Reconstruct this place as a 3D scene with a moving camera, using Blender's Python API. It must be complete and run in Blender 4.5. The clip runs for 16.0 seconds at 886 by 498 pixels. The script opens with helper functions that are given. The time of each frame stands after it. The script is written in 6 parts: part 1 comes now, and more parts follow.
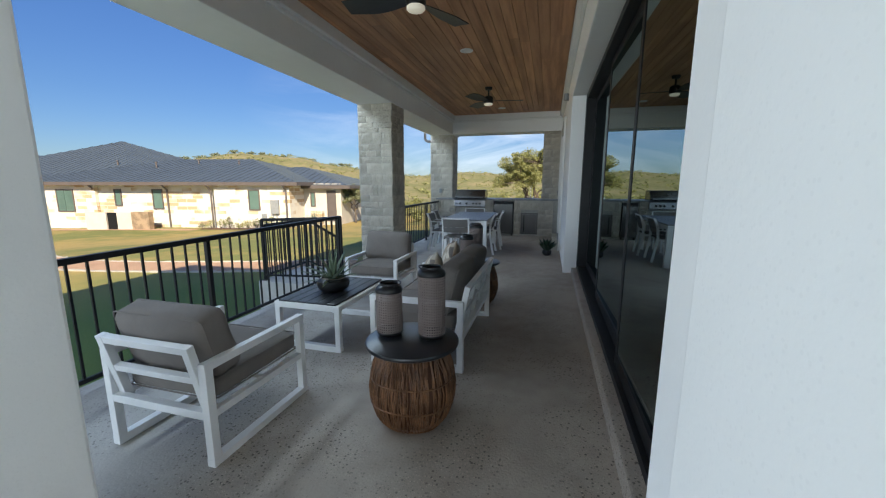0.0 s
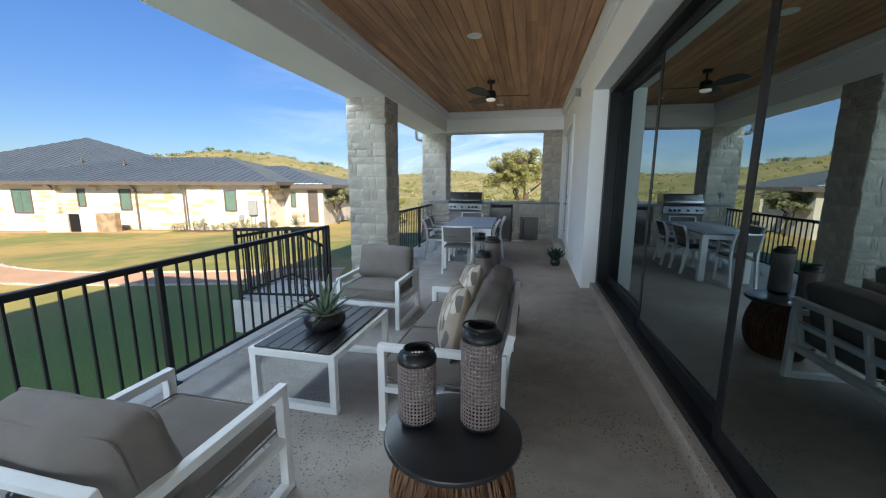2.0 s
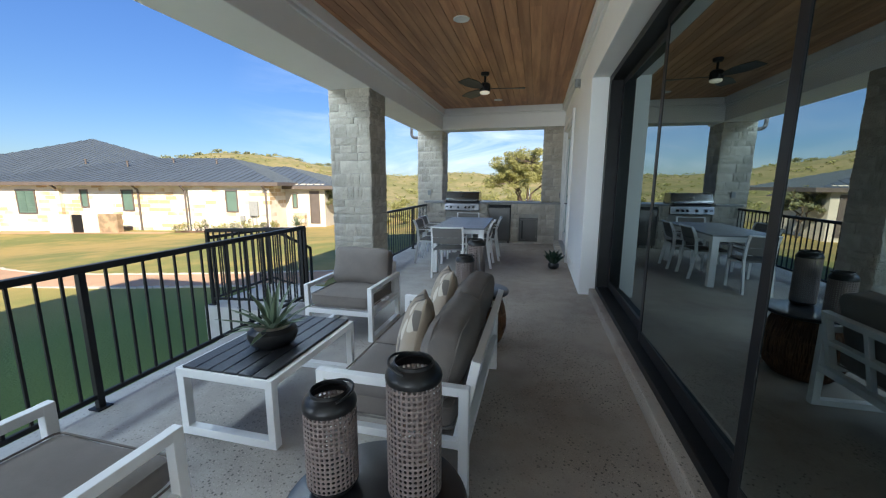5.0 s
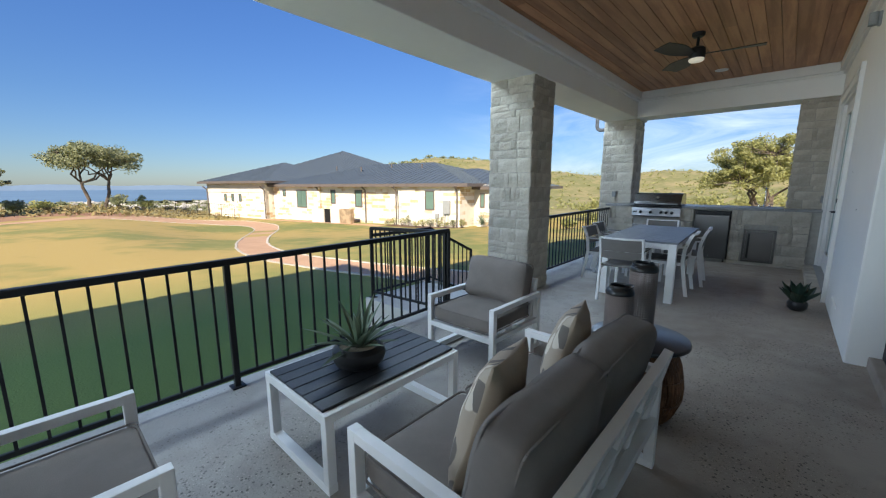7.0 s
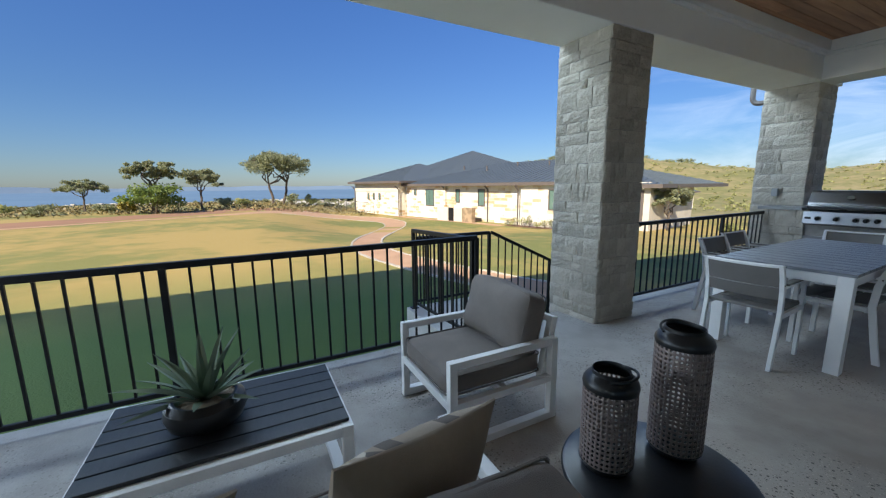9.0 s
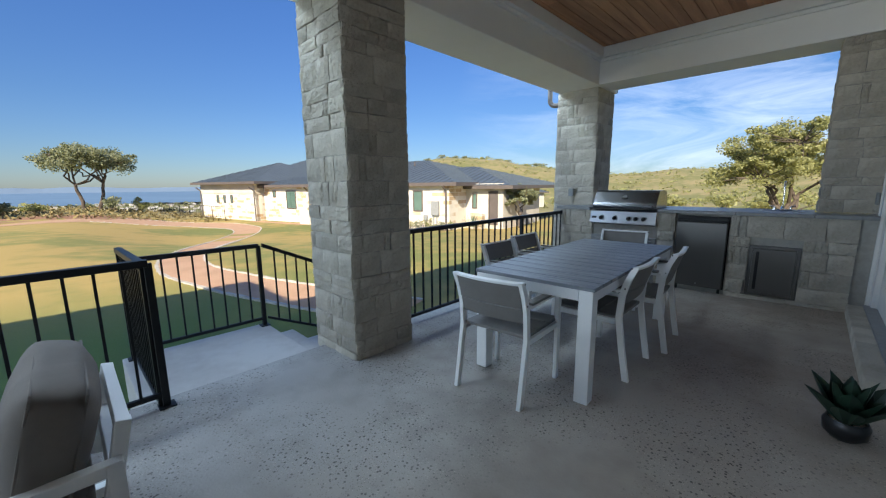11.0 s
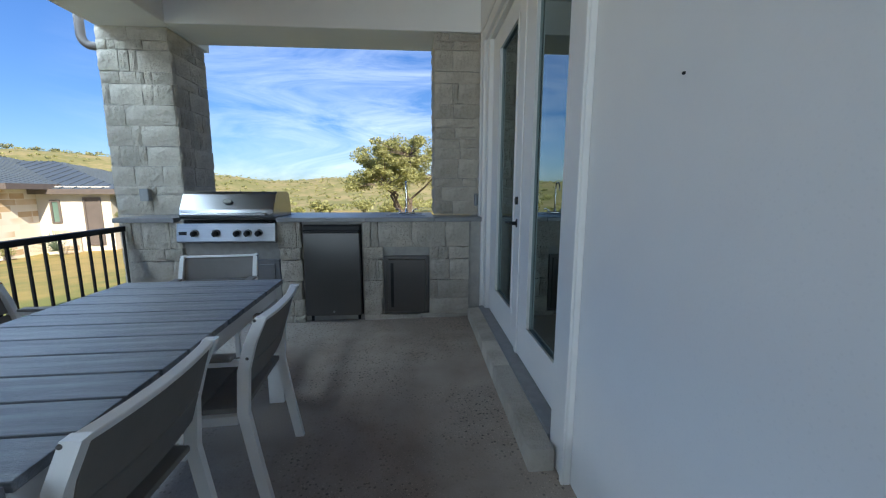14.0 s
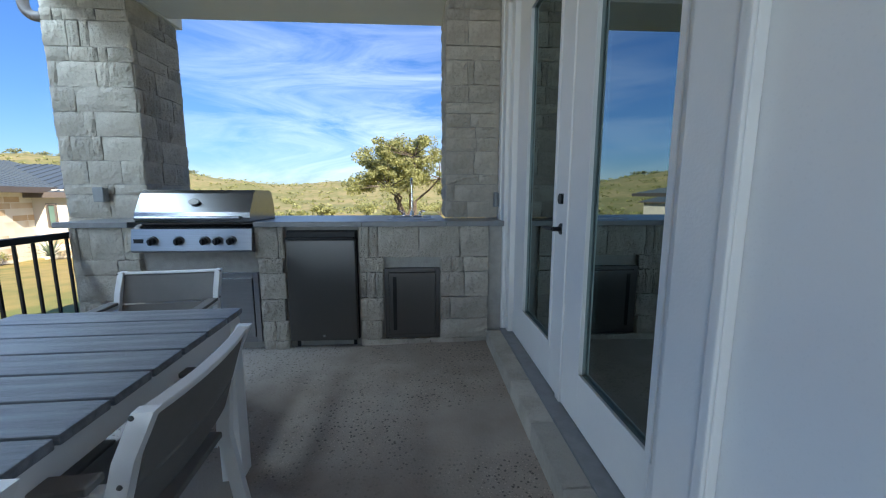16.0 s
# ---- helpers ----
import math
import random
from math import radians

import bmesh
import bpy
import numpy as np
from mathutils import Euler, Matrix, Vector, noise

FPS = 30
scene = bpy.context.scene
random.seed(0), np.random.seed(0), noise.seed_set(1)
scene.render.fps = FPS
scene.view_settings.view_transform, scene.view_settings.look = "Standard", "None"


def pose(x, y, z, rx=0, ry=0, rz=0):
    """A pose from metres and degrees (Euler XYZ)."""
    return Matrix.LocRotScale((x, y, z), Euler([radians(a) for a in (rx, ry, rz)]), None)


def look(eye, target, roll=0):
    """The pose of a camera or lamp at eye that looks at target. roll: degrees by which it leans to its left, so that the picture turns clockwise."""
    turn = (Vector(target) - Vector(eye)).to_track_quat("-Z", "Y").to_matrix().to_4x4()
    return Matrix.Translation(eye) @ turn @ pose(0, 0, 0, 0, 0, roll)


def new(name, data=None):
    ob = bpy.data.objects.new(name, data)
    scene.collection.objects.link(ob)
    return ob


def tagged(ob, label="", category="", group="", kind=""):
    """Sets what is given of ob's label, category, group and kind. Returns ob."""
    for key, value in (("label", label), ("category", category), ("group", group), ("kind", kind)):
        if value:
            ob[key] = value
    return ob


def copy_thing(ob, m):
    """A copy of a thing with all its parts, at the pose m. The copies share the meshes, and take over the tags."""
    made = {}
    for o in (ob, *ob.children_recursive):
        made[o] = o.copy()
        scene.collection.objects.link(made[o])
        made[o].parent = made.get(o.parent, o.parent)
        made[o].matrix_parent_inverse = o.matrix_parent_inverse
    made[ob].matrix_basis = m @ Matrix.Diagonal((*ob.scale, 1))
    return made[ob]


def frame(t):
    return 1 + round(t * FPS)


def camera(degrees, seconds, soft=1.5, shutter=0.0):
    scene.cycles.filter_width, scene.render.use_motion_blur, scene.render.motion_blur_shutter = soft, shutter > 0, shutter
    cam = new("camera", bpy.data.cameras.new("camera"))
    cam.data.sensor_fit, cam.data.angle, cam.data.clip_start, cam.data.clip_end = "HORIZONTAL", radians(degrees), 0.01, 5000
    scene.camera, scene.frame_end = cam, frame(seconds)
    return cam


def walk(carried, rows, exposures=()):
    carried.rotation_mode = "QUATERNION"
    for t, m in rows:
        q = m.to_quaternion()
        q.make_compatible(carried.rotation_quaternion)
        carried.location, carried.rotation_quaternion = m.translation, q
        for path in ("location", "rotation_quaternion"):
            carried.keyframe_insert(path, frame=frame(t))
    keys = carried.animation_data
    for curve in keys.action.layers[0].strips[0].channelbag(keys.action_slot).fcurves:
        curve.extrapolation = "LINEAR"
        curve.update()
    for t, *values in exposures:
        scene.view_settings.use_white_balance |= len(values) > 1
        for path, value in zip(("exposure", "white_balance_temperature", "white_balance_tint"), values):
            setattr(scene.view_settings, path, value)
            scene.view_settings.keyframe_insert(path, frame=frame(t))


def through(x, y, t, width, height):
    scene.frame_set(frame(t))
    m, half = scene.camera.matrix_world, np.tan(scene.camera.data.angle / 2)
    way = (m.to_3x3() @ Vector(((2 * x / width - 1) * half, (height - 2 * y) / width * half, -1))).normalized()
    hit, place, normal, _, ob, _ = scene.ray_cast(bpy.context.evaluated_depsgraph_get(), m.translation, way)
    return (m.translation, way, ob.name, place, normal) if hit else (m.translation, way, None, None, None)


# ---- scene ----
cam = camera(99.6, 16.0, soft=1.2)
PATH = [
    (0, (0.64, 0.454, 1.359), (0.108, 2.353, 1.022), 0.1),
    (0.5, (0.469, 0.533, 1.398), (-0.057, 2.431, 1.056), 0.1),
    (1, (0.341, 0.711, 1.387), (-0.153, 2.618, 1.045), 0.1),
    (1.5, (0.264, 0.923, 1.407), (-0.204, 2.836, 1.063), 0.2),
    (2, (0.171, 1.082, 1.437), (-0.271, 3.002, 1.095), 0.2),
    (2.5, (0.08, 1.255, 1.379), (-0.341, 3.179, 1.036), 0.3),
    (3, (0.11, 1.423, 1.348), (-0.302, 3.35, 1.007), 0.2),
    (3.5, (0.145, 1.453, 1.344), (-0.277, 3.379, 1.006), 0.2),
    (6, (0.397, 1.747, 1.412), (-0.229, 3.617, 1.08), 0.1),
    (6.5, (0.381, 1.984, 1.405), (-0.55, 3.722, 1.069), 0.1),
    (7, (0.429, 2.301, 1.386), (-0.898, 3.761, 1.052), -0.1),
    (7.5, (0.465, 2.669, 1.377), (-1.194, 3.736, 1.044), -0.3),
    (8, (0.45, 2.984, 1.369), (-1.307, 3.878, 1.034), -0.5),
    (10.5, (0.453, 4.814, 1.324), (-1.175, 5.93, 1.003), -0.7),
    (11, (0.402, 5.175, 1.32), (-0.98, 6.581, 0.987), -0.5),
    (11.5, (0.321, 5.559, 1.26), (-0.699, 7.248, 0.937), -0.1),
    (12, (0.282, 5.916, 1.262), (-0.34, 7.79, 0.943), -0.0),
    (12.5, (0.206, 6.24, 1.254), (-0.079, 8.195, 0.94), 0.1),
    (13, (0.151, 6.483, 1.223), (0.145, 8.461, 0.923), 0.3),
    (13.5, (0.261, 6.778, 1.225), (0.351, 8.754, 0.924), -0.0),
    (14, (0.274, 7.038, 1.241), (0.409, 9.01, 0.936), 0.1),
    (14.5, (0.241, 7.259, 1.25), (0.399, 9.23, 0.952), 0.1),
    (15, (0.241, 7.442, 1.24), (0.399, 9.414, 0.946), 0.0),
    (15.5, (0.252, 7.593, 1.219), (0.402, 9.566, 0.928), 0.0),
    (16, (0.239, 7.67, 1.2), (0.355, 9.646, 0.913), -0.0),
]
EXPOSURE = [(0, 1.15, 6300, 9), (1, 1.42, 6300, 9), (6, 1.52, 6300, 9), (8, 1.22, 6100, 9), (10.5, 1.22, 6100, 9), (12, 1.5, 6150, 8), (14, 1.5, 6000, 8), (16, 1.62, 5900, 8)]
walk(cam, [(t, look(eye, target, roll)) for t, eye, target, roll in PATH], EXPOSURE)

# ---- light ----
TO_SUN = Vector((0.75, -1.2, 1.0)).normalized()
sun = new("sun", bpy.data.lights.new("sun", "SUN"))
sun.data.energy, sun.data.angle, sun.data.color = 4.0, radians(0.6), (1.0, 0.86, 0.66)
sun.matrix_world = look(TO_SUN * 30, (0, 0, 0))
# added area lamp, standing in for sky light through the patio's open end behind the walk
opening = new("sky_fill_end", bpy.data.lights.new("sky_fill_end", "AREA"))
opening.data.shape, opening.data.size, opening.data.size_y = "RECTANGLE", 3.0, 1.6
opening.data.energy, opening.data.color = 36, (0.84, 0.92, 1.0)
opening.matrix_world = look((-0.55, -3.9, 0.9), (-0.55, 5.0, 2.6))
# added area lamp, standing in for sky light through the long open side, out of sight behind the beam
side = new("sky_fill_side", bpy.data.lights.new("sky_fill_side", "AREA"))
side.data.shape, side.data.size, side.data.size_y = "RECTANGLE", 10.3, 0.5
side.data.energy, side.data.color = 105, (0.74, 0.90, 1.0)
side.matrix_world = look((-3.4, 6.4, 3.40), (0.9, 6.4, 2.4))
# added area lamp, unseen on the lawn, standing in for sky light beside the open passage, where the walk begins
passage = new("sky_fill_passage", bpy.data.lights.new("sky_fill_passage", "AREA"))
passage.data.shape, passage.data.size, passage.data.size_y = "RECTANGLE", 4.0, 3.0
passage.data.energy, passage.data.color = 145, (0.78, 0.91, 1.0)
passage.matrix_world = look((-5.4, -3.2, 1.9), (0.9, 6.0, 2.9))
# the fans' lights are on
for lx, ly, lz, watts in ((-0.58, 8.06, 2.92, 1.8), (-0.58, 3.9, 2.92, 1.4)):
    lamp = new("ceiling_lamp", bpy.data.lights.new("ceiling_lamp", "AREA"))
    lamp.data.shape, lamp.data.size, lamp.data.energy, lamp.data.color = "DISK", 0.12, watts, (1.0, 0.66, 0.32)
    lamp.matrix_world = look((lx, ly, lz), (lx, ly + 0.001, 0))
world = bpy.data.worlds.new("world")
scene.world = world
world.use_nodes = True
wn, wl = world.node_tree.nodes, world.node_tree.links
wn.clear()
sky = wn.new("ShaderNodeTexSky")
sky.sky_type, sky.sun_disc = "NISHITA", False
sky.sun_elevation = math.asin(TO_SUN.z)
sky.sun_rotation = math.atan2(TO_SUN.x, TO_SUN.y)
sky.air_density, sky.dust_density, sky.ozone_density = 1.0, 0.3, 2.5
coord = wn.new("ShaderNodeTexCoord")
# high thin cloud, drawn out in long wisps over the far hills
cmap = wn.new("ShaderNodeMapping")
cmap.inputs["Scale"].default_value = (1.3, 1.0, 6.5)
cmap.inputs["Rotation"].default_value = (0.0, radians(14), radians(20))
cnoise = wn.new("ShaderNodeTexNoise")
cnoise.inputs["Scale"].default_value, cnoise.inputs["Detail"].default_value = 1.7, 7
cnoise.inputs["Roughness"].default_value, cnoise.inputs["Distortion"].default_value = 0.62, 1.2
cramp = wn.new("ShaderNodeValToRGB")
cramp.color_ramp.elements[0].position, cramp.color_ramp.elements[1].position = 0.40, 0.74
sep = wn.new("ShaderNodeSeparateXYZ")
ymask = wn.new("ShaderNodeMapRange")
ymask.inputs["From Min"].default_value, ymask.inputs["From Max"].default_value = 0.72, 0.98
zmask = wn.new("ShaderNodeMapRange")
zmask.inputs["From Min"].default_value, zmask.inputs["From Max"].default_value = 0.5, 0.25
mul1, mul2, mul3 = [wn.new("ShaderNodeMath") for _ in range(3)]
for m in (mul1, mul2, mul3):
    m.operation = "MULTIPLY"
mul3.inputs[1].default_value = 0.62
wmix = wn.new("ShaderNodeMixRGB")
wmix.inputs["Color2"].default_value = (3.6, 3.9, 4.35, 1)
back = wn.new("ShaderNodeBackground")
back.inputs["Strength"].default_value = 0.13
out = wn.new("ShaderNodeOutputWorld")
wl.new(coord.outputs["Generated"], cmap.inputs["Vector"])
wl.new(cmap.outputs["Vector"], cnoise.inputs["Vector"])
wl.new(cnoise.outputs["Fac"], cramp.inputs["Fac"])
wl.new(coord.outputs["Generated"], sep.inputs["Vector"])
wl.new(sep.outputs["Y"], ymask.inputs["Value"])
wl.new(sep.outputs["Z"], zmask.inputs["Value"])
wl.new(cramp.outputs["Color"], mul1.inputs[0])
wl.new(ymask.outputs["Result"], mul1.inputs[1])
wl.new(mul1.outputs[0], mul2.inputs[0])
wl.new(zmask.outputs["Result"], mul2.inputs[1])
wl.new(mul2.outputs[0], mul3.inputs[0])
wl.new(mul3.outputs[0], wmix.inputs["Fac"])
# tint that dims the sky to suit the exposure: the low sky is duller, the high sky deeper
grade = wn.new("ShaderNodeValToRGB")
grade.color_ramp.elements[0].position, grade.color_ramp.elements[0].color = 0.0, (0.205, 0.238, 0.295, 1)
grade.color_ramp.elements[1].position, grade.color_ramp.elements[1].color = 0.62, (0.245, 0.365, 0.575, 1)
e = grade.color_ramp.elements.new(0.18)
e.color = (0.20, 0.262, 0.355, 1)
tint = wn.new("ShaderNodeMixRGB")
tint.blend_type = "MULTIPLY"
tint.inputs["Fac"].default_value = 1.0
wl.new(sep.outputs["Z"], grade.inputs["Fac"])
wl.new(grade.outputs["Color"], tint.inputs["Color2"])
wl.new(sky.outputs["Color"], tint.inputs["Color1"])
wl.new(tint.outputs["Color"], wmix.inputs["Color1"])
wl.new(wmix.outputs["Color"], back.inputs["Color"])
wl.new(back.outputs["Background"], out.inputs["Surface"])


# ---- materials ----
def material(name, colour, rough=0.6, metal=0.0, dark=None, scale=8.0, mix=0.5, bump=0.0, bump_scale=60.0, stretch=(1, 1, 1), rand=0.0, island=0.0, spec=0.5, fine=0.25):
    """A surface whose colour wanders between two tones at two sizes, with fine relief; rand and island vary single pieces."""
    m = bpy.data.materials.new(name)
    m.use_nodes = True
    n, l = m.node_tree.nodes, m.node_tree.links
    b = n["Principled BSDF"]
    b.inputs["Roughness"].default_value, b.inputs["Metallic"].default_value = rough, metal
    b.inputs["Specular IOR Level"].default_value = spec
    dark = dark or tuple(c * 0.75 for c in colour)
    tc = n.new("ShaderNodeTexCoord")
    mp = n.new("ShaderNodeMapping")
    mp.inputs["Scale"].default_value = stretch
    l.new(tc.outputs["Object"], mp.inputs["Vector"])
    big, small = n.new("ShaderNodeTexNoise"), n.new("ShaderNodeTexNoise")
    big.inputs["Scale"].default_value, big.inputs["Detail"].default_value = scale, 4
    small.inputs["Scale"].default_value, small.inputs["Detail"].default_value = scale * 9, 3
    l.new(mp.outputs["Vector"], big.inputs["Vector"])
    l.new(mp.outputs["Vector"], small.inputs["Vector"])
    add = n.new("ShaderNodeMath")
    add.operation = "MULTIPLY_ADD"
    add.inputs[1].default_value = fine
    l.new(small.outputs["Fac"], add.inputs[0])
    l.new(big.outputs["Fac"], add.inputs[2])
    rng = n.new("ShaderNodeMapRange")
    rng.inputs["From Min"].default_value, rng.inputs["From Max"].default_value = 0.4 + fine * 0.5, 0.64 + fine * 0.5
    rng.inputs["To Max"].default_value = mix
    l.new(add.outputs[0], rng.inputs["Value"])
    mx = n.new("ShaderNodeMixRGB")
    mx.inputs["Color1"].default_value, mx.inputs["Color2"].default_value = (*colour, 1), (*dark, 1)
    l.new(rng.outputs["Result"], mx.inputs["Fac"])
    col = mx.outputs["Color"]
    for amount, kind, socket in ((rand, "ShaderNodeObjectInfo", "Random"), (island, "ShaderNodeNewGeometry", "Random Per Island")):
        if amount:
            src = n.new(kind)
            hv = n.new("ShaderNodeHueSaturation")
            mr = n.new("ShaderNodeMapRange")
            mr.inputs["To Min"].default_value, mr.inputs["To Max"].default_value = 1 - amount, 1 + amount
            l.new(src.outputs[socket], mr.inputs["Value"])
            l.new(mr.outputs["Result"], hv.inputs["Value"])
            l.new(col, hv.inputs["Color"])
            col = hv.outputs["Color"]
    l.new(col, b.inputs["Base Color"])
    if bump:
        bn, bp = n.new("ShaderNodeTexNoise"), n.new("ShaderNodeBump")
        bn.inputs["Scale"].default_value, bn.inputs["Detail"].default_value = bump_scale, 5
        bp.inputs["Strength"].default_value, bp.inputs["Distance"].default_value = bump, 0.01
        l.new(mp.outputs["Vector"], bn.inputs["Vector"])
        l.new(bn.outputs["Fac"], bp.inputs["Height"])
        l.new(bp.outputs["Normal"], b.inputs["Normal"])
    return m


def leaf_material(name, colour, dark, through):
    """A thin leaf that lets some light through."""
    m = material(name, colour, 0.55, dark=dark, scale=2.0, island=0.35)
    n, l = m.node_tree.nodes, m.node_tree.links
    o, b = n["Material Output"], n["Principled BSDF"]
    t, mx = n.new("ShaderNodeBsdfTranslucent"), n.new("ShaderNodeMixShader")
    t.inputs["Color"].default_value = (*through, 1)
    mx.inputs["Fac"].default_value = 0.4
    l.new(b.outputs["BSDF"], mx.inputs[1])
    l.new(t.outputs["BSDF"], mx.inputs[2])
    l.new(mx.outputs["Shader"], o.inputs["Surface"])
    return m


def glass_sheet(name, tint, rough=0.0, index=3.0):
    """A thin pane: mostly see-through, with a true mirror gloss."""
    m = bpy.data.materials.new(name)
    m.use_nodes = True
    n, l = m.node_tree.nodes, m.node_tree.links
    n.clear()
    o, t, g, mixer, f = n.new("ShaderNodeOutputMaterial"), n.new("ShaderNodeBsdfTransparent"), n.new("ShaderNodeBsdfGlossy"), n.new("ShaderNodeMixShader"), n.new("ShaderNodeFresnel")
    t.inputs["Color"].default_value = (*tint, 1)
    g.inputs["Roughness"].default_value = rough
    g.inputs["Color"].default_value = (0.78, 0.92, 0.93, 1)
    f.inputs["IOR"].default_value = index
    l.new(f.outputs["Fac"], mixer.inputs["Fac"])
    l.new(t.outputs["BSDF"], mixer.inputs[1])
    l.new(g.outputs["BSDF"], mixer.inputs[2])
    l.new(mixer.outputs["Shader"], o.inputs["Surface"])
    return m


STUCCO = material("white_stucco", (0.86, 0.855, 0.83), 0.9, dark=(0.80, 0.79, 0.775), scale=0.9, bump=0.06, bump_scale=70)
TRIM = material("white_painted_trim", (0.80, 0.79, 0.76), 0.55, dark=(0.74, 0.73, 0.71), scale=3, bump=0.08, bump_scale=120)
WOOD = material("stained_pine", (0.53, 0.27, 0.135), 0.55, dark=(0.33, 0.145, 0.068), scale=1.6, mix=0.75, stretch=(9, 0.6, 9), island=0.17, bump=0.12, bump_scale=30)
CONCRETE = material("worn_concrete", (0.43, 0.42, 0.40), 0.7, dark=(0.30, 0.28, 0.26), scale=0.75, mix=0.95, bump=0.3, bump_scale=70, fine=0.35)
# pale landing concrete, lightened further for the open sky's brightness on it
PALE_CONCRETE = material("pale_broom_concrete", (0.56, 0.545, 0.515), 0.8, dark=(0.45, 0.43, 0.40), scale=1.2, mix=0.8, bump=0.3, bump_scale=80, fine=0.35)
STONE = material("cream_limestone", (0.57, 0.53, 0.455), 0.95, dark=(0.43, 0.39, 0.32), scale=5, mix=0.8, bump=1.0, bump_scale=34, rand=0.14, spec=0.1)
MORTAR = material("pale_mortar", (0.40, 0.385, 0.35), 0.95, scale=20, bump=0.4, bump_scale=90)
BLACK = material("black_powder_coat", (0.010, 0.010, 0.011), 0.45, dark=(0.016, 0.016, 0.017), spec=0.3, scale=14, bump=0.05, bump_scale=200)
WHITE = material("white_powder_coat", (0.80, 0.80, 0.80), 0.42, dark=(0.70, 0.70, 0.70), scale=5, mix=0.3)
CUSHION = material("taupe_canvas", (0.205, 0.18, 0.162), 0.95, dark=(0.155, 0.135, 0.122), scale=5, bump=0.35, bump_scale=420)
SLAT_DARK = material("black_wood_slat", (0.016, 0.017, 0.02), 0.42, dark=(0.03, 0.03, 0.034), scale=6, stretch=(1, 14, 14), bump=0.1, bump_scale=50)
PLANK_GREY = material("grey_plank", (0.25, 0.265, 0.295), 0.32, dark=(0.14, 0.15, 0.17), scale=2.2, mix=1.0, stretch=(1.2, 16, 16), bump=0.35, bump_scale=26, rand=0.09)
SLING = material("grey_brown_panel", (0.17, 0.16, 0.15), 0.6, dark=(0.13, 0.12, 0.11), scale=4, bump=0.1, bump_scale=300)
RATTAN = material("honey_rattan", (0.21, 0.10, 0.045), 0.5, dark=(0.10, 0.045, 0.02), scale=11, mix=0.9, island=0.3)
LANTERN = material("taupe_pierced_metal", (0.235, 0.185, 0.17), 0.5, 0.15, dark=(0.185, 0.145, 0.13), scale=8)
LANTERN_BLACK = material("black_lantern_metal", (0.02, 0.02, 0.021), 0.35, 0.3, scale=10)
STEEL = material("brushed_steel", (0.34, 0.34, 0.35), 0.3, 1.0, dark=(0.27, 0.27, 0.28), scale=4, stretch=(1, 1, 60))
STEEL_DARK = material("dark_brushed_steel", (0.125, 0.12, 0.115), 0.36, 0.9, dark=(0.12, 0.115, 0.11), scale=3, stretch=(50, 50, 1))
COUNTER = material("grey_leathered_stone", (0.22, 0.225, 0.23), 0.32, dark=(0.15, 0.15, 0.155), scale=16, bump=0.1, bump_scale=120)
GRASS = material("clipped_lawn", (0.085, 0.145, 0.028), 0.9, dark=(0.36, 0.265, 0.08), scale=0.12, mix=0.9, bump=0.9, bump_scale=40, fine=0.45)
SCRUB = material("dry_scrub_hill", (0.17, 0.17, 0.055), 0.95, dark=(0.29, 0.24, 0.11), scale=0.03, mix=0.9, fine=0.8)
GRAVEL = material("pink_granite_gravel", (0.47, 0.295, 0.18), 0.95, dark=(0.37, 0.225, 0.13), scale=1.5, bump=0.7, bump_scale=90)
EDGING = material("pale_stone_edging", (0.50, 0.46, 0.39), 0.9, dark=(0.38, 0.34, 0.28), scale=4, rand=0.12)
MULCH = material("brown_mulch", (0.16, 0.085, 0.05), 0.95, dark=(0.08, 0.045, 0.03), scale=6, bump=0.8, bump_scale=40)
ROOF = material("slate_grey_metal_roof", (0.098, 0.122, 0.142), 0.5, 0.2, dark=(0.078, 0.098, 0.116), scale=0.8, island=0.05)
HOUSE_STONE = material("buff_limestone", (0.62, 0.54, 0.41), 0.9, dark=(0.50, 0.41, 0.29), scale=1.1, mix=0.8, bump=0.5, bump_scale=12, rand=0.16)
HOUSE_STUCCO = material("cream_house_stucco", (0.60, 0.55, 0.465), 0.9, scale=1.0, bump=0.2)
SHADE_GREEN = material("green_window_screen", (0.12, 0.19, 0.16), 0.25, dark=(0.09, 0.15, 0.13), scale=2)
FASCIA = material("brown_fascia", (0.12, 0.10, 0.09), 0.5, scale=3)
LEAF = leaf_material("live_oak_leaf", (0.23, 0.245, 0.14), (0.30, 0.31, 0.18), (0.31, 0.33, 0.15))
BUSH = leaf_material("green_bush_leaf", (0.13, 0.19, 0.05), (0.20, 0.24, 0.07), (0.24, 0.32, 0.06))
LEAF_LIGHT = leaf_material("sunlit_shrub_leaf", (0.29, 0.295, 0.115), (0.38, 0.365, 0.16), (0.40, 0.40, 0.13))
BARK = material("grey_bark", (0.11, 0.085, 0.065), 0.95, scale=6, bump=0.8, bump_scale=18)
AGAVE = material("agave_leaf", (0.12, 0.17, 0.115), 0.5, dark=(0.17, 0.20, 0.11), scale=9, island=0.25)
DEEP_GREEN = material("dark_green_leaf", (0.014, 0.035, 0.022), 0.4, dark=(0.03, 0.055, 0.03), scale=9, island=0.3)
SOIL = material("potting_soil", (0.36, 0.29, 0.22), 0.95, dark=(0.22, 0.17, 0.13), scale=40, bump=0.8, bump_scale=90)
# the unlit room's shade is put into its plaster and floor colours
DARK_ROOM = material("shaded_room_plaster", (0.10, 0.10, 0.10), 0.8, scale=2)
ROOM_FLOOR = material("shaded_room_tile", (0.14, 0.13, 0.12), 0.4, scale=2)
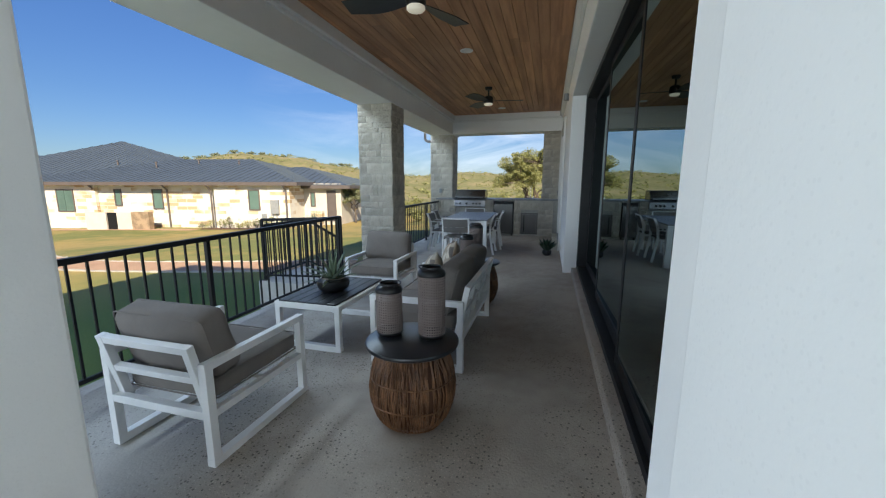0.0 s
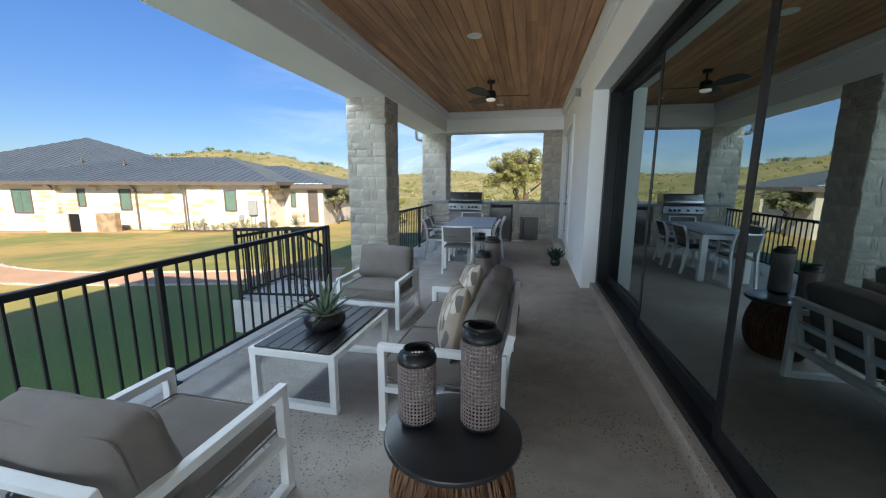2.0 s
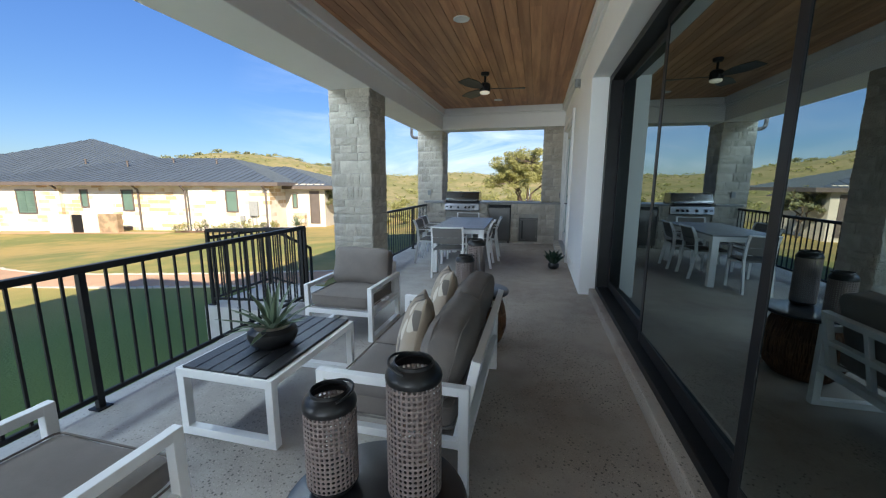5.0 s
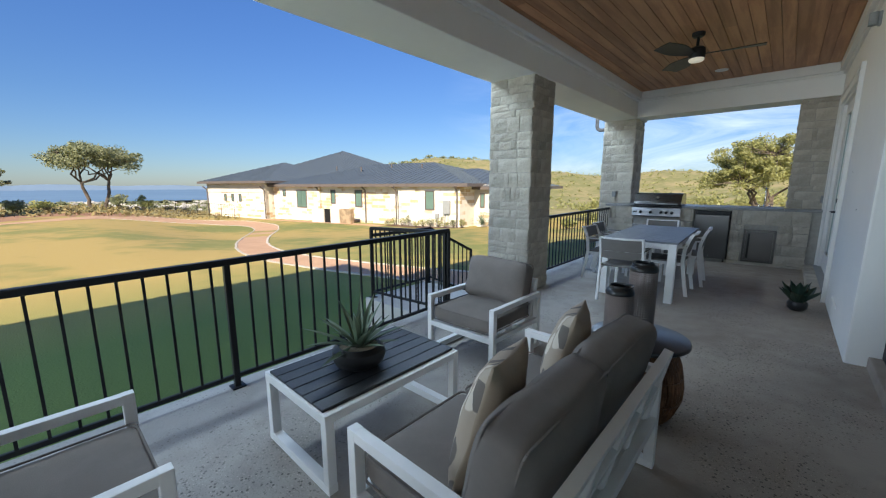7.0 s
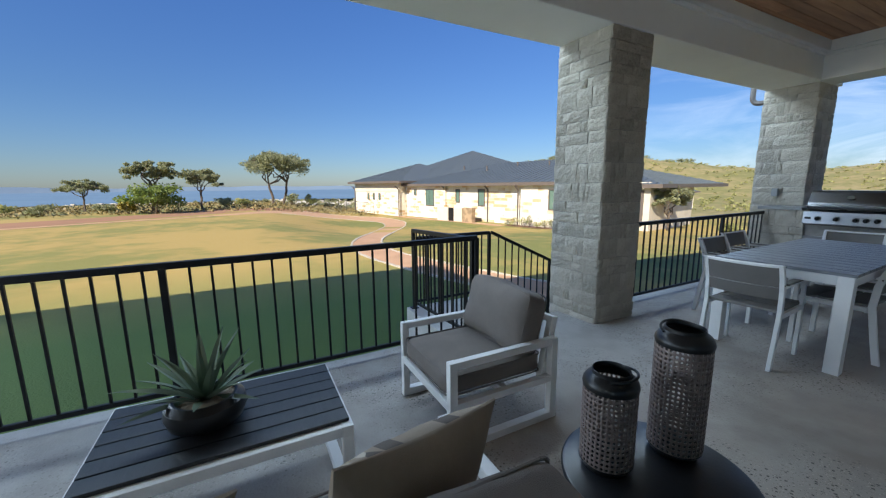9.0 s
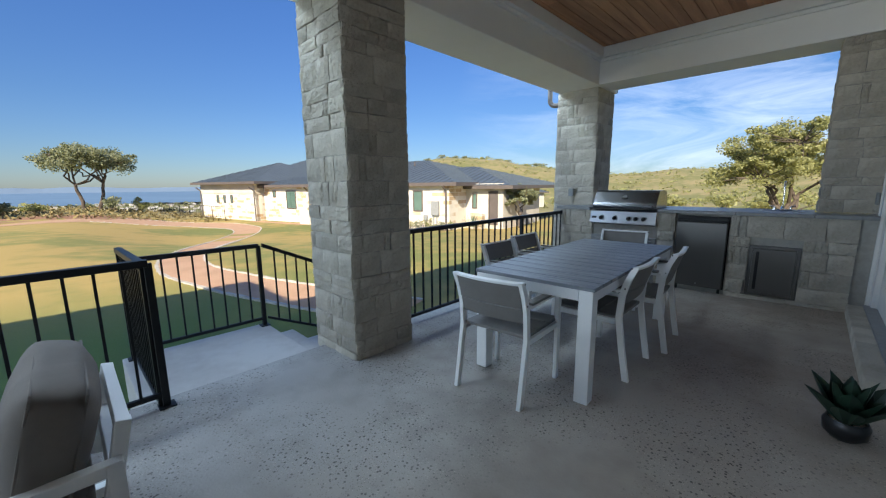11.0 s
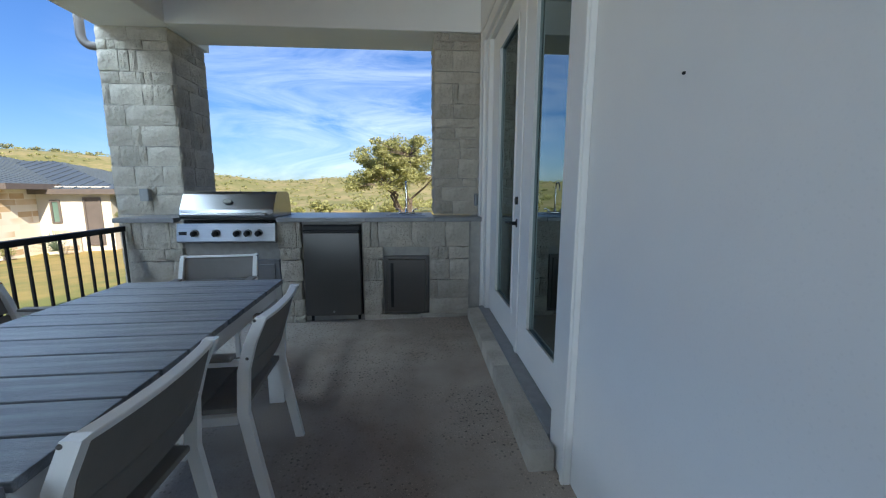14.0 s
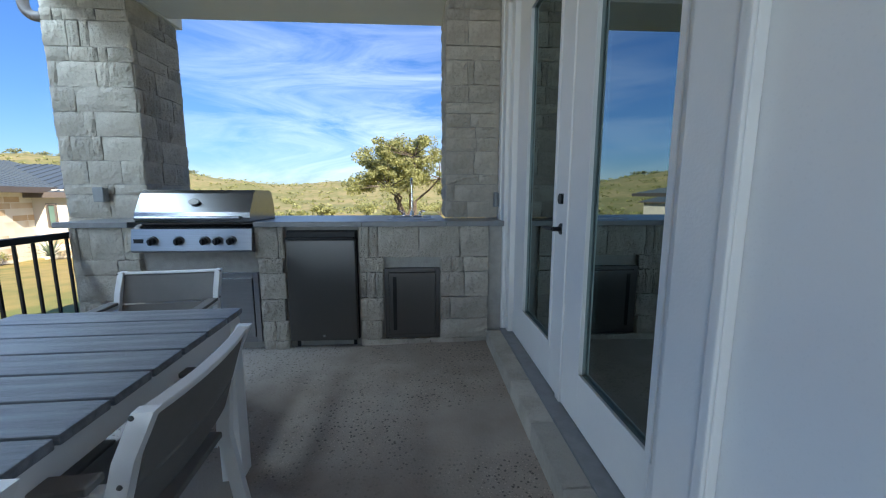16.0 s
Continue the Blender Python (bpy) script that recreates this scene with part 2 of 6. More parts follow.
GLASS = glass_sheet("coated_slider_glass", (0.035, 0.05, 0.048), index=5.4)
DOOR_GLASS = glass_sheet("clear_door_glass", (0.05, 0.06, 0.06), index=3.6)
PLASTIC_GREY = material("grey_box_plastic", (0.28, 0.29, 0.29), 0.5, scale=9)
# blue distance haze is mixed into the lake and shore colours
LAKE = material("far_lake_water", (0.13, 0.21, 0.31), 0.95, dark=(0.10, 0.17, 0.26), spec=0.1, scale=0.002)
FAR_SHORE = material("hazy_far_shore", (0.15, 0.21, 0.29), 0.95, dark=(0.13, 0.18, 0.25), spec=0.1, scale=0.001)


def speckle(m, scale, dark, pale, amount):
    """Exposed aggregate: small dark pits and pale pebbles, gathered in worn patches."""
    n, l = m.node_tree.nodes, m.node_tree.links
    b = n["Principled BSDF"]
    col = b.inputs["Base Color"].links[0].from_socket
    tc, patch = n.new("ShaderNodeTexCoord"), n.new("ShaderNodeTexNoise")
    patch.inputs["Scale"].default_value, patch.inputs["Detail"].default_value = 1.3, 3
    l.new(tc.outputs["Object"], patch.inputs["Vector"])
    for k, (c, lo) in enumerate(((dark, 0.20), (pale, 0.16))):
        v, w, pr, mul, mx = n.new("ShaderNodeTexVoronoi"), n.new("ShaderNodeMapRange"), n.new("ShaderNodeMapRange"), n.new("ShaderNodeMath"), n.new("ShaderNodeMixRGB")
        v.inputs["Scale"].default_value = scale * (1 + 0.6 * k)
        l.new(tc.outputs["Object"], v.inputs["Vector"])
        w.inputs["From Min"].default_value, w.inputs["From Max"].default_value = lo + 0.06, lo
        l.new(v.outputs["Distance"], w.inputs["Value"])
        pr.inputs["From Min"].default_value, pr.inputs["From Max"].default_value = 0.40, 0.56
        pr.inputs["To Max"].default_value = amount
        l.new(patch.outputs["Fac"], pr.inputs["Value"])
        mul.operation = "MULTIPLY"
        l.new(w.outputs["Result"], mul.inputs[0])
        l.new(pr.outputs["Result"], mul.inputs[1])
        l.new(mul.outputs[0], mx.inputs["Fac"])
        l.new(col, mx.inputs["Color1"])
        mx.inputs["Color2"].default_value = (*c, 1)
        col = mx.outputs["Color"]
    l.new(col, b.inputs["Base Color"])


def dry_and_shade_zone(m):
    """The lawn is burnt in its open middle and greener towards the neighbour and the path, with green shade painted in
    near the patio.
    """
    n, l = m.node_tree.nodes, m.node_tree.links
    mx = [k for k in n if k.bl_idname == "ShaderNodeMixRGB"][0]
    old = mx.inputs["Fac"].links[0].from_socket
    tc, sp, gy, ad = n.new("ShaderNodeTexCoord"), n.new("ShaderNodeSeparateXYZ"), n.new("ShaderNodeMapRange"), n.new("ShaderNodeMath")
    l.new(tc.outputs["Object"], sp.inputs["Vector"])
    gy.inputs["From Min"].default_value, gy.inputs["From Max"].default_value = 14.0, 3.0
    gy.inputs["To Min"].default_value, gy.inputs["To Max"].default_value = 0.30, 0.42
    l.new(sp.outputs["Y"], gy.inputs["Value"])
    # deep green put in by the patio, where the roof shades the lawn
    gx = n.new("ShaderNodeMapRange")
    gx.inputs["From Min"].default_value, gx.inputs["From Max"].default_value = -6.0, -10.5
    gx.inputs["To Min"].default_value = 0.04
    l.new(sp.outputs["X"], gx.inputs["Value"])
    ad.operation, ad.use_clamp = "ADD", True
    l.new(old, ad.inputs[0])
    l.new(gy.outputs["Result"], ad.inputs[1])
    # the painted shade ends where the lawn lies in the sun
    far, most, ml = n.new("ShaderNodeMapRange"), n.new("ShaderNodeMath"), n.new("ShaderNodeMath")
    far.inputs["From Min"].default_value, far.inputs["From Max"].default_value = 6.0, 10.0
    l.new(sp.outputs["Y"], far.inputs["Value"])
    most.operation, ml.operation = "MAXIMUM", "MULTIPLY"
    l.new(gx.outputs["Result"], most.inputs[0])
    l.new(far.outputs["Result"], most.inputs[1])
    l.new(ad.outputs[0], ml.inputs[0])
    l.new(most.outputs[0], ml.inputs[1])
    l.new(ml.outputs[0], mx.inputs["Fac"])


def stain_and_bounce(m):
    """The slab is pale along its open edge and tan under the roof: part stain, part sky and wood-bounce light put into
    the colour.
    """
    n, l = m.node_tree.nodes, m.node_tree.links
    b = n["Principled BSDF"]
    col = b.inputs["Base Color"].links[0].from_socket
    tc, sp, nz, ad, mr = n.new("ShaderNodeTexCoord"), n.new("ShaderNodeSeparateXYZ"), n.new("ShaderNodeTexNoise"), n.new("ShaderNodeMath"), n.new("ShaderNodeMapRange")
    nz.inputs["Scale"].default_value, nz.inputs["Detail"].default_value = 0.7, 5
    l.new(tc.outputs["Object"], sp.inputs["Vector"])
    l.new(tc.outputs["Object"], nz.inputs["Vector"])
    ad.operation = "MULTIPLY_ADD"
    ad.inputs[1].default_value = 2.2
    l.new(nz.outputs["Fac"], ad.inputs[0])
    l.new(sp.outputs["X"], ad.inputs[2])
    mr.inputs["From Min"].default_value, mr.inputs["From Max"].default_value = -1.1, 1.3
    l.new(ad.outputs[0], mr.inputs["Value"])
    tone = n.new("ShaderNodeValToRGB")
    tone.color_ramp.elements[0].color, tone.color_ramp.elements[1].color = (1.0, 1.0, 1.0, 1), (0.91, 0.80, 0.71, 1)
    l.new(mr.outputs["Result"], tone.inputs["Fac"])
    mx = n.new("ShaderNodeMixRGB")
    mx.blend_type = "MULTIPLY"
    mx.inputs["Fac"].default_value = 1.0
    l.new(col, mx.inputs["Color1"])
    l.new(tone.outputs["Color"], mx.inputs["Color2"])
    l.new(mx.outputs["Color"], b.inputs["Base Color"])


def split_face(m):
    """Sharper, deeper relief for broken stone."""
    for node in m.node_tree.nodes:
        if node.bl_idname == "ShaderNodeBump":
            node.inputs["Distance"].default_value = 0.028
            rough = node.inputs["Height"].links[0].from_node
            rough.inputs["Detail"].default_value, rough.inputs["Roughness"].default_value = 9, 0.66


split_face(STONE)
dry_and_shade_zone(GRASS)
speckle(STUCCO, 90, (0.70, 0.695, 0.68), (0.9, 0.895, 0.88), 0.15)
speckle(CONCRETE, 38, (0.055, 0.05, 0.045), (0.60, 0.56, 0.50), 0.8)
speckle(CONCRETE, 85, (0.11, 0.10, 0.09), (0.52, 0.49, 0.45), 0.6)
stain_and_bounce(CONCRETE)


# ---- building helpers ----
def fz(x, y):
    """The patio slab falls gently away from the house."""
    return 0.02 * x + 0.006 * (y - 6)


def add_box(bm, x0, x1, y0, y1, z0, z1, bevel=0.0, turn=None):
    r = bmesh.ops.create_cube(bm, size=1)
    vs = r["verts"]
    bmesh.ops.scale(bm, vec=(x1 - x0, y1 - y0, z1 - z0), verts=vs)
    bmesh.ops.translate(bm, vec=((x0 + x1) / 2, (y0 + y1) / 2, (z0 + z1) / 2), verts=vs)
    if bevel:
        es = list({e for v in vs for e in v.link_edges})
        out = bmesh.ops.bevel(bm, geom=es, offset=bevel, segments=2, affect="EDGES", profile=0.6)
        vs = list({v for f in out["faces"] for v in f.verts} | {v for v in vs if v.is_valid})
    if turn:
        bmesh.ops.transform(bm, matrix=turn, verts=vs)
    return vs


def add_tube(bm, a, b, r0, r1=None, sides=10, caps=True):
    a, b = Vector(a), Vector(b)
    d = b - a
    q = d.to_track_quat("Z", "Y").to_matrix().to_4x4()
    r = bmesh.ops.create_cone(bm, cap_ends=caps, segments=sides, radius1=r0, radius2=r0 if r1 is None else r1, depth=d.length)
    bmesh.ops.transform(bm, matrix=Matrix.Translation((a + b) / 2) @ q, verts=r["verts"])
    return r["verts"]


def lathe(bm, profile, sides=40, closed=False):
    """Turns a list of (radius, height) about the z axis."""
    rings = []
    for r, z in profile:
        rings.append([bm.verts.new((r * math.cos(2 * math.pi * i / sides), r * math.sin(2 * math.pi * i / sides), z)) for i in range(sides)])
    for a, b in zip(rings, rings[1:]):
        for i in range(sides):
            bm.faces.new((a[i], a[(i + 1) % sides], b[(i + 1) % sides], b[i]))
    if closed:
        bm.faces.new(rings[0][::-1])
        bm.faces.new(rings[-1])
    return rings


def part(name, bm, mat, parent=None, label="", smooth=False):
    me = bpy.data.meshes.new(name)
    bmesh.ops.recalc_face_normals(bm, faces=bm.faces)
    bm.to_mesh(me)
    bm.free()
    me.materials.append(mat)
    if smooth:
        me.polygons.foreach_set("use_smooth", [True] * len(me.polygons))
        try:
            me.set_sharp_from_angle(angle=radians(40))
        except AttributeError:
            pass
    ob = new(name, me)
    if parent:
        ob.parent = parent
    if label:
        tagged(ob, label)
    return ob


def box(name, x0, x1, y0, y1, z0, z1, mat, parent=None, bevel=0.0, label="", smooth=False):
    bm = bmesh.new()
    add_box(bm, x0, x1, y0, y1, z0, z1, bevel)
    return part(name, bm, mat, parent, label, smooth)


def boxes(name, rows, mat, parent=None, bevel=0.0, label=""):
    bm = bmesh.new()
    for r in rows:
        add_box(bm, *r, bevel)
    return part(name, bm, mat, parent, label)


def thing(name, m, label, category, group="", kind=""):
    ob = new(name)
    ob.matrix_world = m
    return tagged(ob, label, category, group, kind)


def structure(ob, label):
    return tagged(ob, label, kind="structure")


# ---- the patio's shell ----
WALL_X = 0.90
PATIO_Y0, PATIO_Y1 = -4.0, 11.75
EDGE_X = -2.52
BEAM_Z, CEIL_Z = 2.74, 3.22

# slab, falling to its open edge
bm = bmesh.new()
nx, ny = 24, 80
grid = [[bm.verts.new((EDGE_X + (1.6 - EDGE_X) * i / nx, PATIO_Y0 + (PATIO_Y1 - PATIO_Y0) * j / ny, 0)) for j in range(ny + 1)] for i in range(nx + 1)]
for i in range(nx):
    for j in range(ny):
        bm.faces.new((grid[i][j], grid[i + 1][j], grid[i + 1][j + 1], grid[i][j + 1]))
for v in bm.verts:
    v.co.z = fz(v.co.x, v.co.y) + 0.003 * noise.noise(v.co * 1.7)
ext = bmesh.ops.extrude_face_region(bm, geom=list(bm.faces))
for v in ext["geom"]:
    if isinstance(v, bmesh.types.BMVert):
        v.co.z -= 0.85
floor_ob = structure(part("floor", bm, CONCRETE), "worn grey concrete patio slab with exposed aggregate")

# house wall with the slider opening and the french door opening
SL_Y0, SL_Y1, SL_TOP = 1.36, 6.42, 2.62
DR_Y0, DR_Y1, DR_TOP = 8.57, 10.52, 2.55
wall_rows = [
    (WALL_X - 0.045, 1.35, -4.0, 1.09, -0.3, 3.6),
    (WALL_X, 1.35, 1.092, SL_Y0, -0.3, 3.6),
    (WALL_X, 1.35, SL_Y0, SL_Y1, SL_TOP, 3.6),
    (WALL_X, 1.35, SL_Y1, DR_Y0, -0.3, 3.6),
    (WALL_X, 1.35, DR_Y0, DR_Y1, DR_TOP, 3.6),
    (WALL_X, 1.35, DR_Y1, 11.5, -0.3, 3.6),
]
for i, row in enumerate(wall_rows):
    structure(box(f"wall_house_{i + 1}", *row, STUCCO, bevel=0.012), "white stucco house wall with a faint texture")
structure(box("curb_slider", WALL_X + 0.12, 1.5, SL_Y0, SL_Y1, -0.2, 0.11, CONCRETE, bevel=0.012), "raised concrete threshold under the sliding doors")
# end wall that the walk comes out of
JAMB_X = -0.80
structure(boxes("wall_end", [(-1.45, JAMB_X, 0.72, 1.22, -0.5, 2.74), (-2.66, WALL_X - 0.048, 0.72, 1.22, 2.742, 3.6)], STUCCO, bevel=0.012), "white stucco pier and lintel at the patio's near end")
# beams
structure(boxes("beam_outer", [(-2.66, -2.0, 1.222, 11.62, BEAM_Z, 3.6), (-2.66, -2.0, -4.0, 0.718, BEAM_Z, 3.6)], STUCCO, bevel=0.012), "white stucco beam over the open side")
structure(boxes("beam_end", [(-1.998, 0.898, 10.86, 11.39, BEAM_Z + 0.002, 3.6)], STUCCO, bevel=0.012), "white stucco beam over the kitchen opening")
TR0, TR1, TR2 = CEIL_Z - 0.18, CEIL_Z - 0.14, CEIL_Z - 0.002
trim_rows = [(-2.0, -1.92, 1.24, 10.86, TR1, TR2), (-1.92, 0.82, 10.78, 10.86, TR1, TR2), (0.82, 0.90, 1.24, 10.78, TR1, TR2),
             (-2.0, -1.965, 1.24, 10.86, TR0, TR1), (-1.965, 0.865, 10.825, 10.86, TR0, TR1), (0.865, 0.90, 1.24, 10.825, TR0, TR1)]
structure(boxes("trim", trim_rows, TRIM, bevel=0.008), "white stepped crown moulding round the ceiling")

# tongue and groove ceiling
bm = bmesh.new()
w = 0.128
x = -2.0
while x < 0.9:
    y = 0.2 - random.random() * 2
    while y < 11.2:
        L = random.uniform(2.2, 4.2)
        a, b = max(y, 0.0), min(y + L, 11.3)
        if b > a:
            add_box(bm, x + 0.0035, x + w - 0.0035, a + 0.001, b - 0.001, CEIL_Z, CEIL_Z + 0.03)
        y += L
    x += w
add_box(bm, -2.1, 1.0, -0.1, 11.4, CEIL_Z + 0.022, CEIL_Z + 0.08)
structure(part("ceiling", bm, WOOD), "stained knotty pine plank ceiling")
structure(box("ceiling_passage", -1.998, 0.898, -4.0, 0.718, 2.9, 3.0, STUCCO), "white plaster ceiling")

# the house's own roof, with a wide eave over the patio, and an unseen taller wing added to cast the lawn's stepped
# shadow
def hip(name, x0, x1, y0, y1, z, rise, run, mat, label):
    bm = bmesh.new()
    lo = [bm.verts.new(c) for c in ((x0, y0, z), (x1, y0, z), (x1, y1, z), (x0, y1, z))]
    lo2 = [bm.verts.new(c) for c in ((x0, y0, z + 0.05), (x1, y0, z + 0.05), (x1, y1, z + 0.05), (x0, y1, z + 0.05))]
    hi = [bm.verts.new(c) for c in ((x0 + run, y0 + run, z + rise), (x1 - run, y0 + run, z + rise), (x1 - run, y1 - run, z + rise), (x0 + run, y1 - run, z + rise))]
    bm.faces.new(lo[::-1])
    bm.faces.new(hi)
    for a, b in ((lo, lo2), (lo2, hi)):
        for i in range(4):
            bm.faces.new((a[i], a[(i + 1) % 4], b[(i + 1) % 4], b[i]))
    return structure(part(name, bm, mat), label)


hip("roof_patio", -2.76, 9.0, -4.0, 12.1, 3.6, 1.6, 3.6, ROOF, "dark standing seam metal roof over the patio")
hip("roof_shadow_wing", -4.3, 6.0, -14.0, 1.6, 4.5, 1.8, 4.0, ROOF, "unseen dark standing seam metal roof, added for its shadow on the lawn")
structure(box("wall_wing", 0.9, 6.0, -13.0, -4.02, -0.8, 4.4, STUCCO), "unseen white stucco wall added under the wing roof")

# dark room behind the glass, its dimness held in the surface colours
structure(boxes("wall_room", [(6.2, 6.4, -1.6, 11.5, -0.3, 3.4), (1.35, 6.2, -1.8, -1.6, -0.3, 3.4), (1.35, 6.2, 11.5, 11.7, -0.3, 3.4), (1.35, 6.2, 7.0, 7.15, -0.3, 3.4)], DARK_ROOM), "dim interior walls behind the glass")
structure(box("floor_room", 1.5, 6.2, -1.6, 11.5, -0.1, 0.12, ROOM_FLOOR), "tiled room floor behind the glass, coloured dark for the dim room")
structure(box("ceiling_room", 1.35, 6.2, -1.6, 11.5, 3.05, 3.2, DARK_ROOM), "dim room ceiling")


# dim dining room behind the glass
rug = structure(box("rug", 2.0, 4.6, 1.8, 5.0, 0.121, 0.13, material("pale_rug", (0.5, 0.48, 0.45), 0.95)), "pale rug on the dim room floor")
rt = thing("indoor_table", Matrix.Translation((3.1, 3.3, 0.13)), "dark table with thin black legs behind the glass", "table")
box("tabletop", -0.55, 0.55, -1.0, 1.0, 0.71, 0.75, material("dark_oak_top", (0.09, 0.06, 0.045), 0.4, scale=4, stretch=(8, 1, 8)), rt, 0.006)
for sx in (-1, 1):
    for sy in (-1, 1):
        box("leg", sx * 0.48 - 0.025, sx * 0.48 + 0.025, sy * 0.92 - 0.025, sy * 0.92 + 0.025, 0, 0.71, BLACK, rt, 0.003)


# ---- stonework ----
def block_mesh(sx, sy, sz, seed):
    """A rough-faced limestone block with an uneven front (towards -y) and worn arrises."""
    rnd = random.Random(seed)
    bm = bmesh.new()
    nxs, nzs = 6, 5
    front = []
    for i in range(nxs):
        col = []
        for k in range(nzs):
            u, w = i / (nxs - 1), k / (nzs - 1)
            edge = i in (0, nxs - 1) or k in (0, nzs - 1)
            d = rnd.uniform(-0.003, 0.003) if edge else rnd.uniform(-0.014, -0.003)
            slack = 0.004 if edge else 0.3 / nxs
            col.append(bm.verts.new(((u - 0.5) * sx + rnd.uniform(-1, 1) * (0.004 if edge else slack * sx), -sy / 2 + d, (w - 0.5) * sz + rnd.uniform(-1, 1) * (0.004 if edge else slack * sz))))
        front.append(col)
    backv = [[bm.verts.new(((i - 0.5) * sx, sy / 2, (k - 0.5) * sz)) for k in (0, 1)] for i in (0, 1)]
    for i in range(nxs - 1):
        for k in range(nzs - 1):
            bm.faces.new((front[i][k], front[i + 1][k], front[i + 1][k + 1], front[i][k + 1]))
    bm.faces.new([front[i][0] for i in range(nxs)][::-1] + [backv[0][0], backv[1][0]])
    bm.faces.new([front[i][-1] for i in range(nxs)] + [backv[1][1], backv[0][1]])
    bm.faces.new([front[0][k] for k in range(nzs)] + [backv[0][1], backv[0][0]])
    bm.faces.new([front[-1][k] for k in range(nzs)][::-1] + [backv[1][0], backv[1][1]])
    bm.faces.new((backv[0][0], backv[0][1], backv[1][1], backv[1][0]))
    bmesh.ops.recalc_face_normals(bm, faces=bm.faces)
    me = bpy.data.meshes.new("stone")
    bm.to_mesh(me)
    bm.free()
    me.materials.append(STONE)
    return me


BLOCKS = {}


def stone(parent, centre, sx, sy, sz, angle, seed):
    key = (max(1, round(sx * 25)), max(1, round(sz * 40)), seed % 4)
    if key not in BLOCKS:
        BLOCKS[key] = (block_mesh(1.0 * key[0] / 25, sy, key[1] / 40, seed), key[0] / 25, key[1] / 40)
    me, bx, bz = BLOCKS[key]
    ob = new("stone", me)
    ob.parent = parent
    ob.matrix_local = Matrix.Translation(centre) @ Matrix.Rotation(angle, 4, "Z") @ Matrix.Diagonal((sx / bx, 1, sz / bz, 1))
    return ob


def stone_face(parent, a, b, z0, z1, rnd, holes=(), depth=0.07, joint=0.006, courses=None):
    """Lays random ashlar between the plan points a and b; the face looks to the right of the way from a to b."""
    a, b = Vector(a), Vector(b)
    d = b - a
    length = d.length
    angle = math.atan2(d.y, d.x)
    nrm = Vector((d.y, -d.x)) / length
    z, count = z0, 0
    heights = courses or []
    ci = 0
    while z < z1 - 0.03:
        h = heights[ci % len(heights)] if heights else rnd.choice((0.12, 0.15, 0.19, 0.22))
        ci += 1
        h = min(h, z1 - z)
        if z1 - z - h < 0.06:
            h = z1 - z
        s = 0.0
        while s < length - 0.02:
            w = rnd.choice((rnd.uniform(0.05, 0.10), rnd.uniform(0.14, 0.24), rnd.uniform(0.22, 0.38)))
            if length - s - w < 0.14:
                w = length - s
            stops = [s, s + w]
            for hs0, hs1, hz0, hz1 in holes:
                if z + h > hz0 + 0.005 and z < hz1 - 0.005:
                    if hs0 - 0.02 < s < hs1 - 0.005:
                        stops = None
                        s = hs1
                        break
                    if s < hs0 < s + w:
                        stops[1] = hs0
            if stops is None:
                continue
            w = stops[1] - stops[0]
            if w > 0.03:
                mid = a + d * ((stops[0] + w / 2) / length) - nrm * (depth / 2 - rnd.uniform(0.0, 0.011))
                stone(parent, (mid.x, mid.y, z + h / 2), w - joint, depth, h - joint, angle, rnd.randrange(99))
                count += 1
            s = stops[1]
        z += h
    return count


def stone_column(name, x0, x1, y0, y1, z0, z1, seed, label, faces="news"):
    rnd = random.Random(seed)
    col = thing(name, Matrix.Translation((0, 0, 0)), label, "column")
    boxes("core", [(x0 + 0.012, x1 - 0.012, y0 + 0.012, y1 - 0.012, z0, z1)], MORTAR, col)
    courses = [rnd.choice((0.085, 0.11, 0.14, 0.19)) for _ in range(40)]
    runs = {"s": ((x0, y0), (x1, y0)), "e": ((x1, y0), (x1, y1)), "n": ((x1, y1), (x0, y1)), "w": ((x0, y1), (x0, y0))}
    for f in faces:
        stone_face(col, *runs[f], z0, z1, rnd, courses=courses)
    return col


